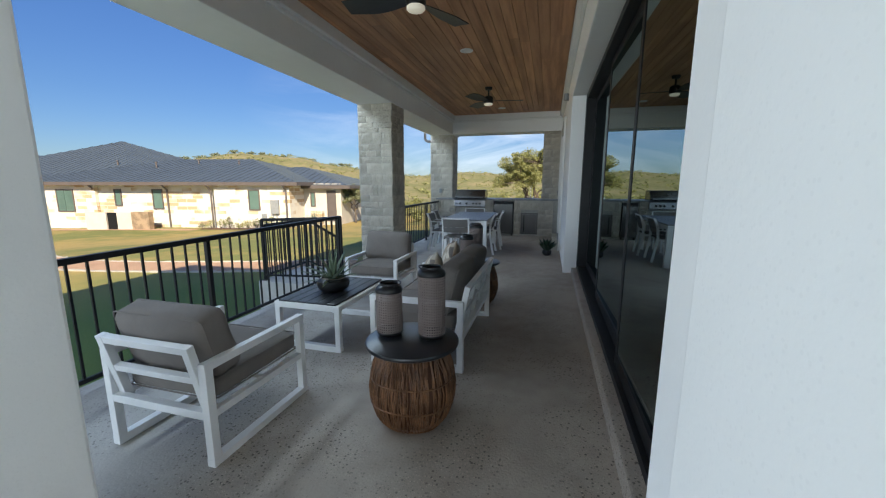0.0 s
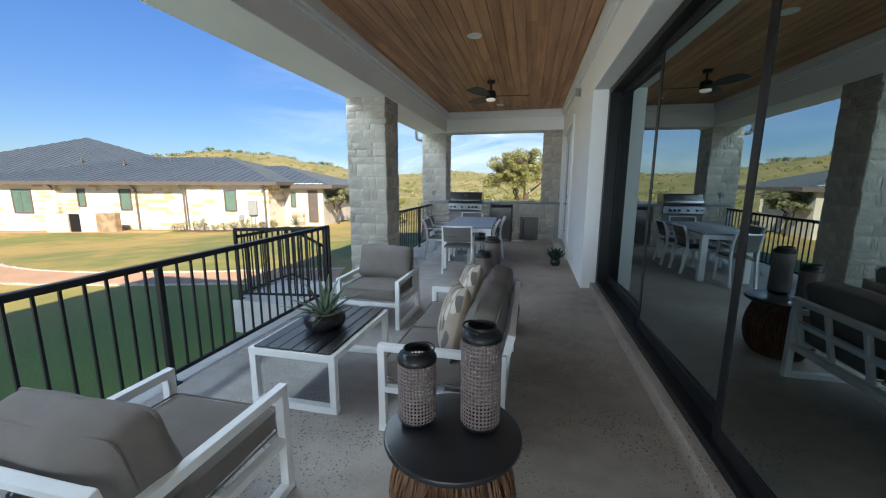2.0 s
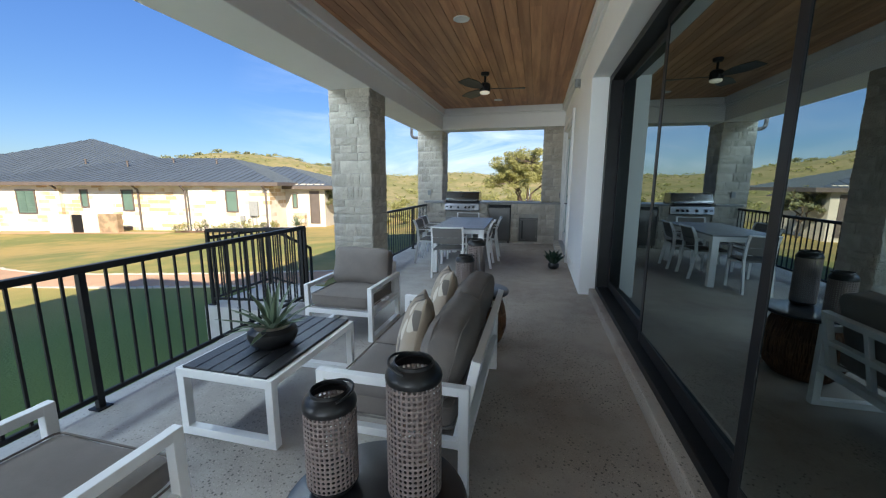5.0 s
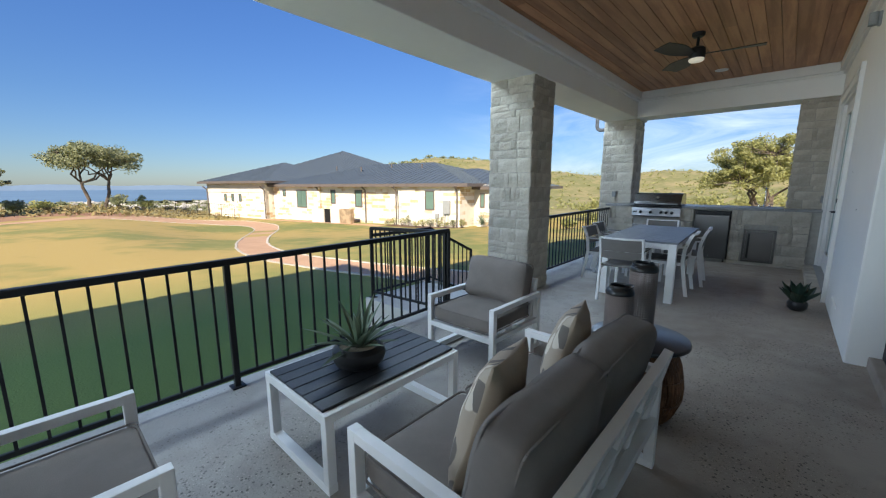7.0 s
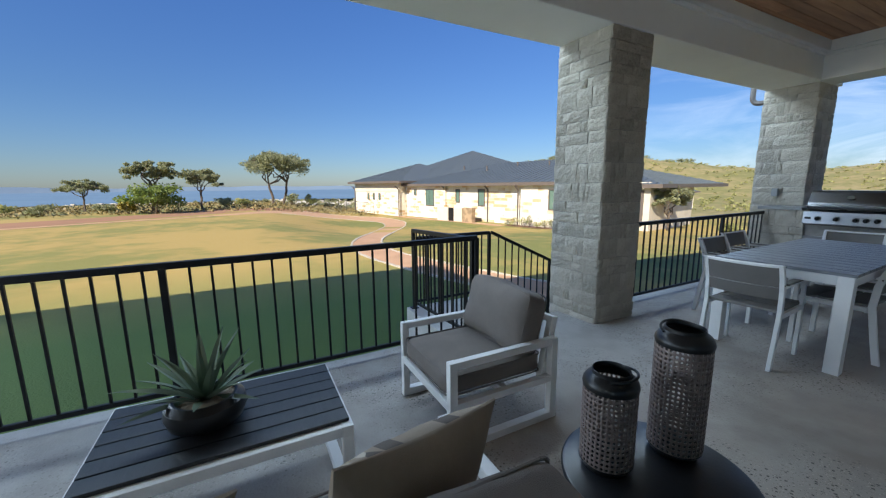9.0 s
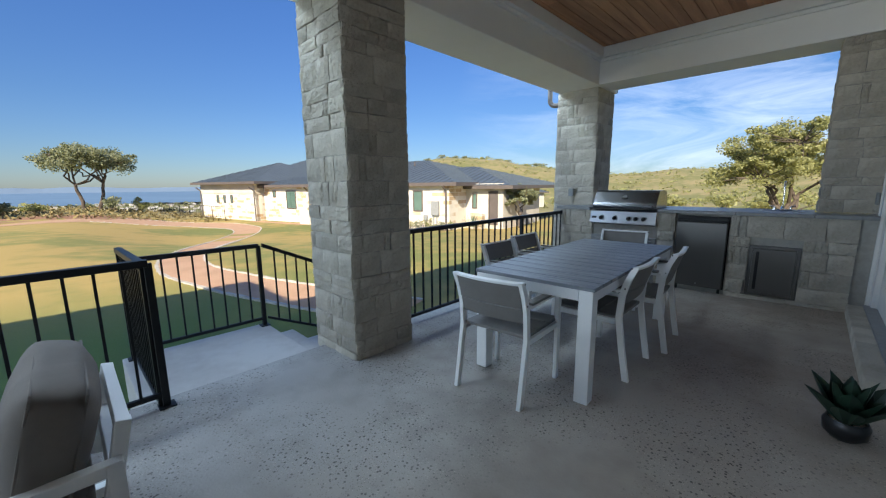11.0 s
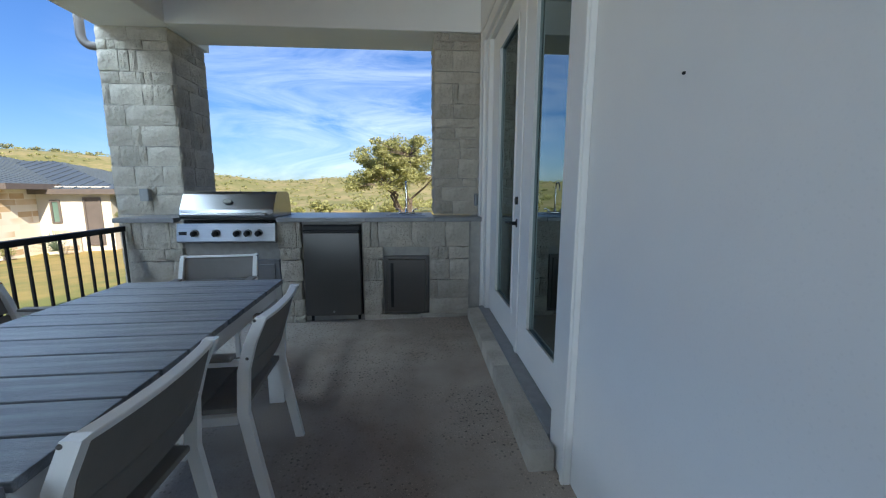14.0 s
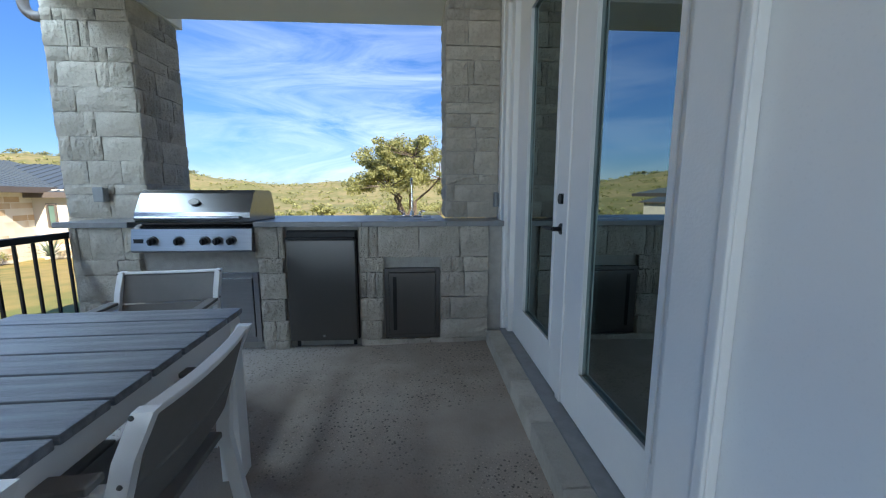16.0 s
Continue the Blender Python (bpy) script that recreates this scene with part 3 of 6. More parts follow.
# ---- railing ----
def rail_run(name, a, b, label, posts=(), slope=0.0, gap=0.12, height=0.93, end_posts=(True, True)):
    """A black iron guard from a to b (x, y, z at the foot), with posts at the shares given."""
    a, b = Vector(a), Vector(b)
    d = b - a
    length = Vector((d.x, d.y)).length
    ang = math.atan2(d.y, d.x)
    drop = d.z / length
    run = thing(name, Matrix.Translation(a) @ Matrix.Rotation(ang, 4, "Z"), label, "railing", "patio railing")
    shear = Matrix(((1, 0, 0, 0), (0, 1, 0, 0), (drop, 0, 1, 0), (0, 0, 0, 1)))
    for nm, z, hw, hh in (("top_rail", height, 0.026, 0.022), ("bottom_rail", 0.085, 0.014, 0.016)):
        bm = bmesh.new()
        add_box(bm, 0, length, -hw, hw, z - hh, z + hh, 0.006)
        bmesh.ops.transform(bm, matrix=shear, verts=bm.verts)
        part(nm, bm, BLACK, run)
    marks = sorted(set(([0.0] if end_posts[0] else []) + list(posts) + ([1.0] if end_posts[1] else [])))
    for s in marks:
        bm = bmesh.new()
        add_box(bm, s * length - 0.02, s * length + 0.02, -0.02, 0.02, 0.0, height, 0.004)
        add_box(bm, s * length - 0.045, s * length + 0.045, -0.045, 0.045, 0.0, 0.01)
        bmesh.ops.translate(bm, vec=(0, 0, drop * s * length), verts=bm.verts)
        part("post", bm, BLACK, run)
    n = max(1, round(length / gap))
    me = None
    for i in range(1, n):
        s = i / n
        if any(abs(s - m) * length < 0.05 for m in marks):
            continue
        if me is None:
            bm = bmesh.new()
            add_box(bm, -0.0075, 0.0075, -0.0075, 0.0075, 0.09, height - 0.01)
            me = bpy.data.meshes.new("picket")
            bm.to_mesh(me)
            bm.free()
            me.materials.append(BLACK)
        p = new("picket", me)
        p.parent = run
        p.location = (s * length, 0, drop * s * length)
    return run


RX = -2.40
LAND_Z = -0.20
rail_run("railing", (RX, -3.9, fz(RX, -3.9)), (RX, 1.2, fz(RX, 1.2)), "black iron guard rail along the patio edge", posts=(0.5,))
rail_run("railing", (RX, 1.25, fz(RX, 1.25)), (RX, 5.5, fz(RX, 5.5)), "black iron guard rail along the patio edge", posts=((3.17 - 1.25) / 4.25,))
rail_run("railing", (RX - 1.42, 5.48, LAND_Z), (RX - 0.03, 5.48, LAND_Z + 0.06), "black iron guard rail beside the landing", height=1.0, gap=0.1)
rail_run("railing", (RX - 1.42, 5.52, LAND_Z), (RX - 1.42, 6.62, LAND_Z), "black iron guard rail on the landing", height=0.9, end_posts=(False, True))
rail_run("railing", (RX - 1.42, 6.66, LAND_Z), (RX - 1.42, 7.75, LAND_Z - 0.5), "black iron rail sloping beside the steps", height=0.9, end_posts=(False, True))
rail_run("railing", (RX + 0.08, 7.3, fz(RX, 7.3)), (RX + 0.08, 10.75, fz(RX, 10.75)), "black iron guard rail beside the dining table", posts=(0.62,))
structure(boxes("landing", [(RX - 1.5, EDGE_X + 0.001, 5.4, 6.66, -1.0, LAND_Z)], PALE_CONCRETE, bevel=0.012), "pale concrete landing one step down")
for i in range(3):
    structure(box(f"step_{i + 1}", RX - 1.5, EDGE_X + 0.001, 6.66 + 0.3 * i, 6.662 + 0.3 * (i + 1), -1.0, LAND_Z - 0.165 * (i + 1), PALE_CONCRETE, bevel=0.01), "pale concrete step down to the lawn")


# ---- ground, hills and distance ----
def ramp(x, pts):
    for (a, va), (b, vb) in zip(pts, pts[1:]):
        if x <= b:
            t = min(1, max(0, (x - a) / (b - a)))
            t = t * t * (3 - 2 * t)
            return va + (vb - va) * t
    return pts[-1][1]


SKYLINE = [(-180, -0.35), (-62, -0.35), (-54, 0.6), (-49, 3.2), (-44, 4.2), (-37, 3.9), (-31, 2.9), (-25, 2.0), (-18, 1.4), (-11, 1.9), (-5, 1.5), (1, 2.3), (7, 1.7), (20, 2.2), (60, 1.6), (110, -0.2), (180, -0.35)]


def ground_z(x, y):
    dx, dy = x + 1.0, y - 4.0
    r = math.hypot(dx, dy)
    b = math.degrees(math.atan2(dx, dy))
    e = ramp(b, SKYLINE)
    near = -0.66 - 0.011 * min(max(-x - 3, 0), 40) + 0.05 * noise.noise((x * 0.12, y * 0.12, 0))
    near += -1.1 * ramp(r, [(9, 0), (30, 1)]) * ramp(b, [(-90, 0), (-74, 1)]) * (1 - ramp(b, [(-24, 0), (-8, 1)]))
    hilly = min(1, max(0, (e + 0.2) / 0.8))
    low_far = ramp(r, [(0, 0), (66, 0), (95, -3.0), (220, -24), (1000, -29), (1120, -40), (4600, -40)])
    hill_d = 480.0
    top = 1.4 + hill_d * math.tan(radians(e))
    hill = ramp(r, [(0, 0), (40, 0), (95, -5.0), (200, -6), (hill_d, top + 0.7), (900, top * 0.6), (4600, -24)])
    if r > 120:
        hill += hilly * min(1, (r - 120) / 200) * (3.2 * noise.noise((x * 0.011, y * 0.011, 3)) + 1.3 * noise.noise((x * 0.05, y * 0.05, 7)))
    return near + low_far * (1 - hilly) + hill * hilly


bm = bmesh.new()
radii = [0.01, 4, 7, 9, 11, 13, 15, 18, 21, 24, 28, 32, 36, 40, 45, 50, 56, 64, 74, 86, 100, 120, 145, 170, 200, 230, 260, 300, 340, 380, 420, 460, 500, 560, 640, 760, 900, 1200, 1700, 2400, 3300, 4600]
NA = 240
rings = []
for r in radii:
    ring = []
    for k in range(NA):
        a = 2 * math.pi * k / NA
        x, y = -1.0 + r * math.sin(a), 4.0 + r * math.cos(a)
        ring.append(bm.verts.new((x, y, ground_z(x, y))))
    rings.append(ring)
for ra, rb in zip(rings, rings[1:]):
    for k in range(NA):
        bm.faces.new((ra[k], rb[k], rb[(k + 1) % NA], ra[(k + 1) % NA]))
for f in bm.faces:
    c = f.calc_center_median()
    f.material_index = 0 if math.hypot(c.x + 1, c.y - 4) < 52 else 1
ground = part("ground", bm, GRASS, smooth=True)
ground.data.materials.append(SCRUB)
structure(ground, "clipped lawn running out to dry scrub hills")
bm = bmesh.new()
vs = []
for r, z in ((1050, -31.0), (1500, -31.0), (2400, -31.0), (4400, -31.0)):
    vs.append([bm.verts.new((-1 + r * math.sin(radians(a)), 4 + r * math.cos(radians(a)), z)) for a in range(-150, -47, 3)])
for a, b in zip(vs, vs[1:]):
    for i in range(len(a) - 1):
        bm.faces.new((a[i], a[i + 1], b[i + 1], b[i]))
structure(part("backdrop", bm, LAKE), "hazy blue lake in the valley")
bm = bmesh.new()
low = [bm.verts.new((-1 + 4380 * math.sin(radians(a)), 4 + 4380 * math.cos(radians(a)), -33)) for a in range(-150, -47)]
top = [bm.verts.new((-1 + 4450 * math.sin(radians(a)), 4 + 4450 * math.cos(radians(a)), 8 + 26 * noise.noise((a * 0.13, 2.0, 0)) + 8 * noise.noise((a * 0.5, 5.0, 0)))) for a in range(-150, -47)]
for i in range(len(low) - 1):
    bm.faces.new((low[i], low[i + 1], top[i + 1], top[i]))
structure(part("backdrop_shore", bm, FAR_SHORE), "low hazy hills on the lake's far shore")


def ribbon(name, mids, widths, mat, lift, label, kind="structure"):
    """A strip of ground along a smooth line."""
    pts = []
    P = [Vector((*p, 0)) for p in mids]
    for i in range(len(P) - 1):
        p0, p1, p2, p3 = P[max(i - 1, 0)], P[i], P[i + 1], P[min(i + 2, len(P) - 1)]
        for k in range(8):
            t = k / 8
            q = 0.5 * ((2 * p1) + (p2 - p0) * t + (2 * p0 - 5 * p1 + 4 * p2 - p3) * t * t + (3 * p1 - p0 - 3 * p2 + p3) * t ** 3)
            pts.append((q, widths[i] + (widths[i + 1] - widths[i]) * t))
    pts.append((P[-1], widths[-1]))
    sides = ([], [])
    bm = bmesh.new()
    prev = None
    for i, (q, w) in enumerate(pts):
        d = (pts[min(i + 1, len(pts) - 1)][0] - pts[max(i - 1, 0)][0]).normalized()
        nrm = Vector((-d.y, d.x, 0))
        row = []
        for k in range(5):
            p = q + nrm * w * (k / 4 - 0.5)
            row.append(bm.verts.new((p.x, p.y, ground_z(p.x, p.y) + lift)))
            if k in (0, 4):
                sides[k // 4].append(Vector((p.x, p.y, ground_z(p.x, p.y))))
        if prev:
            for k in range(4):
                bm.faces.new((prev[k], prev[k + 1], row[k + 1], row[k]))
        prev = row
    return structure(part(name, bm, mat, smooth=True), label), sides


def edging(name, line, label, parent=None, w=0.075, h=0.04, step=0.45):
    bm = bmesh.new()
    rnd = random.Random(len(line))
    for a, b in zip(line, line[1:]):
        n = max(1, int((b - a).length / step))
        for k in range(n):
            p, q = a.lerp(b, k / n), a.lerp(b, (k + 1) / n)
            d = q - p
            m = Matrix.Translation((p + q) / 2 + Vector((0, 0, h / 2 - 0.01))) @ Matrix.Rotation(math.atan2(d.y, d.x) + rnd.uniform(-0.08, 0.08), 4, "Z")
            L = d.length * 0.94
            add_box(bm, -L / 2, L / 2, -w / 2, w / 2, -h, h / 2 + rnd.uniform(-0.01, 0.01), 0, m)
    return tagged(part(name, bm, EDGING), label, "edging", kind="stuff")


_, sides = ribbon("gravel_path", [(-4.1, 8.9), (-6.2, 8.2), (-8.6, 7.6), (-11.7, 7.36), (-16.2, 8.5), (-25.14, 12.24), (-30.6, 15.1), (-35.11, 16.03), (-40.33, 14.42), (-42.16, 10.93), (-43.37, 7.93)], [1.2, 1.2, 1.2, 1.17, 1.2, 1.56, 1.79, 2.49, 4.95, 6.78, 6.84], GRAVEL, 0.012, "pink crushed granite garden path")
for s in sides:
    edging("path_edging", s, "pale stone edging beside the gravel path")
_, sides = ribbon("gravel_walk", [(-43.37, 7.93), (-37, 1.0), (-33, -6), (-27, -14), (-20, -22)], [4, 1.2, 1.1, 1.1, 1.1], GRAVEL, 0.014, "thin gravel walk round the lawn's edge")
ribbon("bare_soil", [(-48, 12), (-46, 4), (-41, -3), (-35, -10), (-29, -17), (-22, -25)], [5, 7, 6, 6, 6, 6], material("red_brown_soil", (0.30, 0.16, 0.09), 0.95, dark=(0.22, 0.14, 0.07), scale=0.5), 0.008, "bare red soil beyond the lawn")


# ---- soft and framed furniture ----
def frame_bars(name, bars, mat, parent, r0=0.022, bevel=0.004):
    """Square tubes between pairs of points along the axes, one mesh a bar set."""
    bm = bmesh.new()
    for i, (a, b) in enumerate(bars):
        a, b = Vector(a), Vector(b)
        r = r0 - 0.0011 * i
        lo = Vector(min(p) for p in zip(a, b)) - Vector((r, r, r))
        hi = Vector(max(p) for p in zip(a, b)) + Vector((r, r, r))
        add_box(bm, lo.x, hi.x, lo.y, hi.y, lo.z, hi.z, bevel)
    return part(name, bm, mat, parent)


def cushion(name, sx, sy, sz, m, mat, parent=None, puff=0.12, seed=1, label="", wrinkle=0.006, soften=1):
    """A stuffed box cushion with crowned faces, pinched corners and slack cloth."""
    bm = bmesh.new()
    n = 14
    for axis, sgn in ((0, 1), (0, -1), (1, 1), (1, -1), (2, 1), (2, -1)):
        g = {}
        for i in range(n + 1):
            for j in range(n + 1):
                u, v = 2 * i / n - 1, 2 * j / n - 1
                p = [0, 0, 0]
                p[axis], p[(axis + 1) % 3], p[(axis + 2) % 3] = sgn, u, v
                g[i, j] = bm.verts.new(p)
        for i in range(n):
            for j in range(n):
                bm.faces.new((g[i, j], g[i + 1, j], g[i + 1, j + 1], g[i, j + 1]))
    bmesh.ops.remove_doubles(bm, verts=bm.verts, dist=1e-4)
    half = Vector((sx / 2, sy / 2, sz / 2))
    thin = min(range(3), key=lambda k: half[k])
    r = 0.62 * half[thin]
    for v in bm.verts:
        c = v.co.copy()
        q = Vector((c.x * half.x, c.y * half.y, c.z * half.z))
        core = Vector((max(-half[k] + r, min(half[k] - r, q[k])) for k in range(3)))
        d = q - core
        if d.length > 1e-6:
            q = core + d.normalized() * r
        others = [k for k in range(3) if k != thin]
        crown = (1 - c[others[0]] ** 2) * (1 - c[others[1]] ** 2)
        q[thin] *= 1 + puff * 2.2 * crown - 0.12 * (1 - crown)
        w = noise.noise(q * 7 + Vector((seed * 3.1, 0, 0))) * wrinkle + noise.noise(q * 19 + Vector((0, seed * 2.3, 0))) * wrinkle * 0.4
        q += d.normalized() * w if d.length > 1e-6 else Vector()
        v.co = q
    for _ in range(soften):
        bmesh.ops.smooth_vert(bm, verts=bm.verts, factor=0.5, use_axis_x=True, use_axis_y=True, use_axis_z=True)
    ob = part(name, bm, mat, parent, label, smooth=True)
    ob.matrix_local = m
    return ob


def piping(parent, sx, sy, mat, z=0.0, r=0.005):
    bm = bmesh.new()
    pts = []
    rr = 0.03
    for cx, cy, a0 in ((sx / 2 - rr, sy / 2 - rr, 0), (-sx / 2 + rr, sy / 2 - rr, 90), (-sx / 2 + rr, -sy / 2 + rr, 180), (sx / 2 - rr, -sy / 2 + rr, 270)):
        for k in range(4):
            a = radians(a0 + 30 * k)
            pts.append(Vector((cx + rr * math.cos(a), cy + rr * math.sin(a), z)))
    for a, b in zip(pts, pts[1:] + pts[:1]):
        add_tube(bm, a, b, r, sides=6)
    return part("piping", bm, mat, parent)


def lounge(name, width, depth, arm, seat, back_top, cush_top, m, label, category, seats=1, group=""):
    """A white metal lounge seat: sled sides, framed back and loose cushions. It faces +y from its base at the origin."""
    ch = thing(name, m, label, category, group)
    w, t = width / 2, 0.024
    for sx in (-1, 1):
        x = sx * (w - t)
        frame_bars("side_frame", [((x, t, t), (x, depth - t, t)), ((x, t, t), (x, t, arm - 0.03)), ((x, depth - t, t), (x, depth - t, arm - t)), ((x, t, arm - t), (x, depth - t, arm - t)), ((x, t, seat), (x, depth - t, seat))], WHITE, ch, t)
    frame_bars("seat_frame", [((-w + 2 * t, depth - t, seat), (w - 2 * t, depth - t, seat)), ((-w + 2 * t, t, seat), (w - 2 * t, t, seat)), ((-w + 2 * t, depth / 2, seat), (w - 2 * t, depth / 2, seat))], WHITE, ch, t * 0.95)
    lean = Matrix.Rotation(radians(12), 4, "X")
    bars = [((-w + 3 * t, 0, 0), (-w + 3 * t, 0, back_top - seat)), ((w - 3 * t, 0, 0), (w - 3 * t, 0, back_top - seat)), ((-w + 3 * t, 0, back_top - seat), (w - 3 * t, 0, back_top - seat)), ((-w + 3 * t, 0, (back_top - seat) * 0.52), (w - 3 * t, 0, (back_top - seat) * 0.52))]
    if seats > 1:
        bars += [((q * w * 0.45, 0, 0), (q * w * 0.45, 0, back_top - seat)) for q in (-1, 0, 1)]
        bars.append(((-w + 3 * t, 0, 0), (w - 3 * t, 0, 0)))
    bf = frame_bars("back_frame", bars, WHITE, ch, t * 0.9)
    bf.matrix_local = Matrix.Translation((0, 0.06, seat)) @ lean
    cw = (width - 4 * t) / seats
    for k in range(seats):
        cx = -w + 2 * t + cw * (k + 0.5)
        sc = cushion("seat_cushion", cw - 0.008, depth - 0.09, 0.14, Matrix.Translation((cx, depth / 2 + 0.035, seat + 0.095)), CUSHION, ch, 0.05, k + 1)
        piping(sc, cw - 0.01, depth - 0.1, CUSHION, 0.052)
        piping(sc, cw - 0.01, depth - 0.1, CUSHION, -0.052)
        bh = cush_top - seat - 0.13
        bc = cushion("back_cushion", cw + 0.015, bh + 0.02, 0.20, Matrix.Translation((cx, 0.155, seat + 0.15 + bh / 2)) @ Matrix.Rotation(radians(90 + 14), 4, "X"), CUSHION, ch, 0.11, k + 5, wrinkle=0.016, soften=2)
        piping(bc, cw - 0.012, bh - 0.006, CUSHION, 0.062)
        piping(bc, cw - 0.012, bh - 0.006, CUSHION, -0.062)
    return ch


f0 = fz(-1.35, 2.2)
lounge("armchair", 0.70, 0.76, 0.56, 0.28, 0.64, 0.755, Matrix.Translation((-1.255, 1.75, f0)), "white metal lounge chair with taupe cushions by the railing", "armchair", group="lounge chairs")
lounge("armchair", 0.69, 0.72, 0.51, 0.26, 0.60, 0.745, Matrix.Translation((-1.41, 5.22, fz(-1.4, 4.9))) @ Matrix.Rotation(math.pi, 4, "Z"), "white metal lounge chair with taupe cushions near the steps", "armchair", group="lounge chairs")
lounge("loveseat", 1.30, 0.74, 0.55, 0.27, 0.64, 0.765, Matrix.Translation((0.085, 3.62, fz(-0.3, 3.6))) @ Matrix.Rotation(math.pi / 2, 4, "Z"), "white metal two-seat sofa with taupe cushions", "sofa", seats=2)


def leaf_print():
    """Beige cloth with large grey and cream leaf shapes."""
    m = material("leaf_print_cloth", (0.40, 0.33, 0.26), 0.95, dark=(0.34, 0.28, 0.22), scale=6, bump=0.3, bump_scale=400)
    n, l = m.node_tree.nodes, m.node_tree.links
    b = n["Principled BSDF"]
    old = b.inputs["Base Color"].links[0].from_socket
    tc, mp, vo = n.new("ShaderNodeTexCoord"), n.new("ShaderNodeMapping"), n.new("ShaderNodeTexVoronoi")
    mp.inputs["Scale"].default_value, mp.inputs["Rotation"].default_value = (8, 19, 1), (0, 0, radians(35))
    vo.feature = "F1"
    vo.inputs["Scale"].default_value = 1.0
    cr = n.new("ShaderNodeValToRGB")
    cr.color_ramp.interpolation = "CONSTANT"
    cr.color_ramp.elements[0].color = (0.15, 0.13, 0.115, 1)
    cr.color_ramp.elements[1].position, cr.color_ramp.elements[1].color = 0.4, (0.42, 0.36, 0.29, 1)
    e = cr.color_ramp.elements.new(0.72)
    e.color = (0.62, 0.56, 0.47, 1)
    sp = n.new("ShaderNodeSeparateColor")
    th = n.new("ShaderNodeMapRange")
    th.inputs["From Min"].default_value, th.inputs["From Max"].default_value = 0.50, 0.46
    mx = n.new("ShaderNodeMixRGB")
    l.new(tc.outputs["Object"], mp.inputs["Vector"])
    l.new(mp.outputs["Vector"], vo.inputs["Vector"])
    l.new(vo.outputs["Color"], sp.inputs["Color"])
    l.new(sp.outputs[0], cr.inputs["Fac"])
    l.new(vo.outputs["Distance"], th.inputs["Value"])
    l.new(th.outputs["Result"], mx.inputs["Fac"])
    l.new(old, mx.inputs["Color1"])
    l.new(cr.outputs["Color"], mx.inputs["Color2"])
    l.new(mx.outputs["Color"], b.inputs["Base Color"])
    return m


PRINT = leaf_print()
BEIGE = material("plain_beige_cloth", (0.36, 0.29, 0.22), 0.95, scale=6, bump=0.3, bump_scale=400)


def throw_pillow(m, seed):
    bm = bmesh.new()
    n, s = 16, 0.235
    tops, bots = {}, {}
    for i in range(n + 1):
        for j in range(n + 1):
            u, v = 2 * i / n - 1, 2 * j / n - 1
            pin = 1 - 0.09 * (1 - max(abs(u), abs(v)) ** 2 * 0 - (u * v) ** 2) * max(abs(u), abs(v))
            h = 0.085 * ((1 - u * u) * (1 - v * v)) ** 0.42 + 0.004
            h += 0.008 * noise.noise((u * 2.5 + seed, v * 2.5, seed))
            tops[i, j] = bm.verts.new((u * s * pin, v * s * pin, h))
            bots[i, j] = bm.verts.new((u * s * pin, v * s * pin, -h))
    for i in range(n):
        for j in range(n):
            bm.faces.new((tops[i, j], tops[i + 1, j], tops[i + 1, j + 1], tops[i, j + 1])).material_index = 0
            bm.faces.new((bots[i, j], bots[i, j + 1], bots[i + 1, j + 1], bots[i + 1, j])).material_index = 1
    rim = [(i, 0) for i in range(n)] + [(n, j) for j in range(n)] + [(i, n) for i in range(n, 0, -1)] + [(0, j) for j in range(n, 0, -1)]
    for a, b in zip(rim, rim[1:] + rim[:1]):
        bm.faces.new((tops[a], tops[b], bots[b], bots[a])).material_index = 1
    ob = part("throw_pillow", bm, PRINT, smooth=True)
    ob.data.materials.append(BEIGE)
    ob.matrix_world = m
    return tagged(ob, "square throw pillow with a leaf print, propped on the sofa", "pillow", "throw pillows")


throw_pillow(Matrix.Translation((-0.275, 3.34, 0.585)) @ Matrix.Rotation(radians(15), 4, "Z") @ Matrix.Rotation(radians(-76), 4, "Y") @ Matrix.Rotation(radians(10), 4, "Z"), 2)
throw_pillow(Matrix.Translation((-0.275, 3.95, 0.595)) @ Matrix.Rotation(radians(15), 4, "Z") @ Matrix.Rotation(radians(-76), 4, "Y") @ Matrix.Rotation(radians(8), 4, "Z"), 5)

# coffee table
ct = thing("coffee_table", Matrix.Translation((-1.30, 3.535, fz(-1.3, 3.5))), "white metal coffee table with black slatted top", "table")
hw, hl, H = 0.315, 0.465, 0.412
for sy in (-1, 1):
    y = sy * (hl - 0.025)
    frame_bars("end_frame", [((-hw + 0.025, y, 0.025), (hw - 0.025, y, 0.025)), ((-hw + 0.025, y, 0.025), (-hw + 0.025, y, H - 0.03)), ((hw - 0.025, y, 0.025), (hw - 0.025, y, H - 0.03))], WHITE, ct, 0.025)
frame_bars("apron", [((-hw + 0.025, -hl + 0.025, H - 0.03), (hw - 0.025, -hl + 0.025, H - 0.03)), ((-hw + 0.025, hl - 0.025, H - 0.03), (hw - 0.025, hl - 0.025, H - 0.03)), ((-hw + 0.025, -hl + 0.07, H - 0.03), (-hw + 0.025, hl - 0.07, H - 0.03)), ((hw - 0.025, -hl + 0.07, H - 0.03), (hw - 0.025, hl - 0.07, H - 0.03))], WHITE, ct, 0.025)
sw = (2 * hw - 0.07) / 6
for k in range(6):
    box("slat", -hw + 0.035 + sw * k + 0.004, -hw + 0.035 + sw * (k + 1) - 0.004, -hl + 0.012, hl - 0.012, H - 0.012, H + 0.008, SLAT_DARK, ct, 0.003)


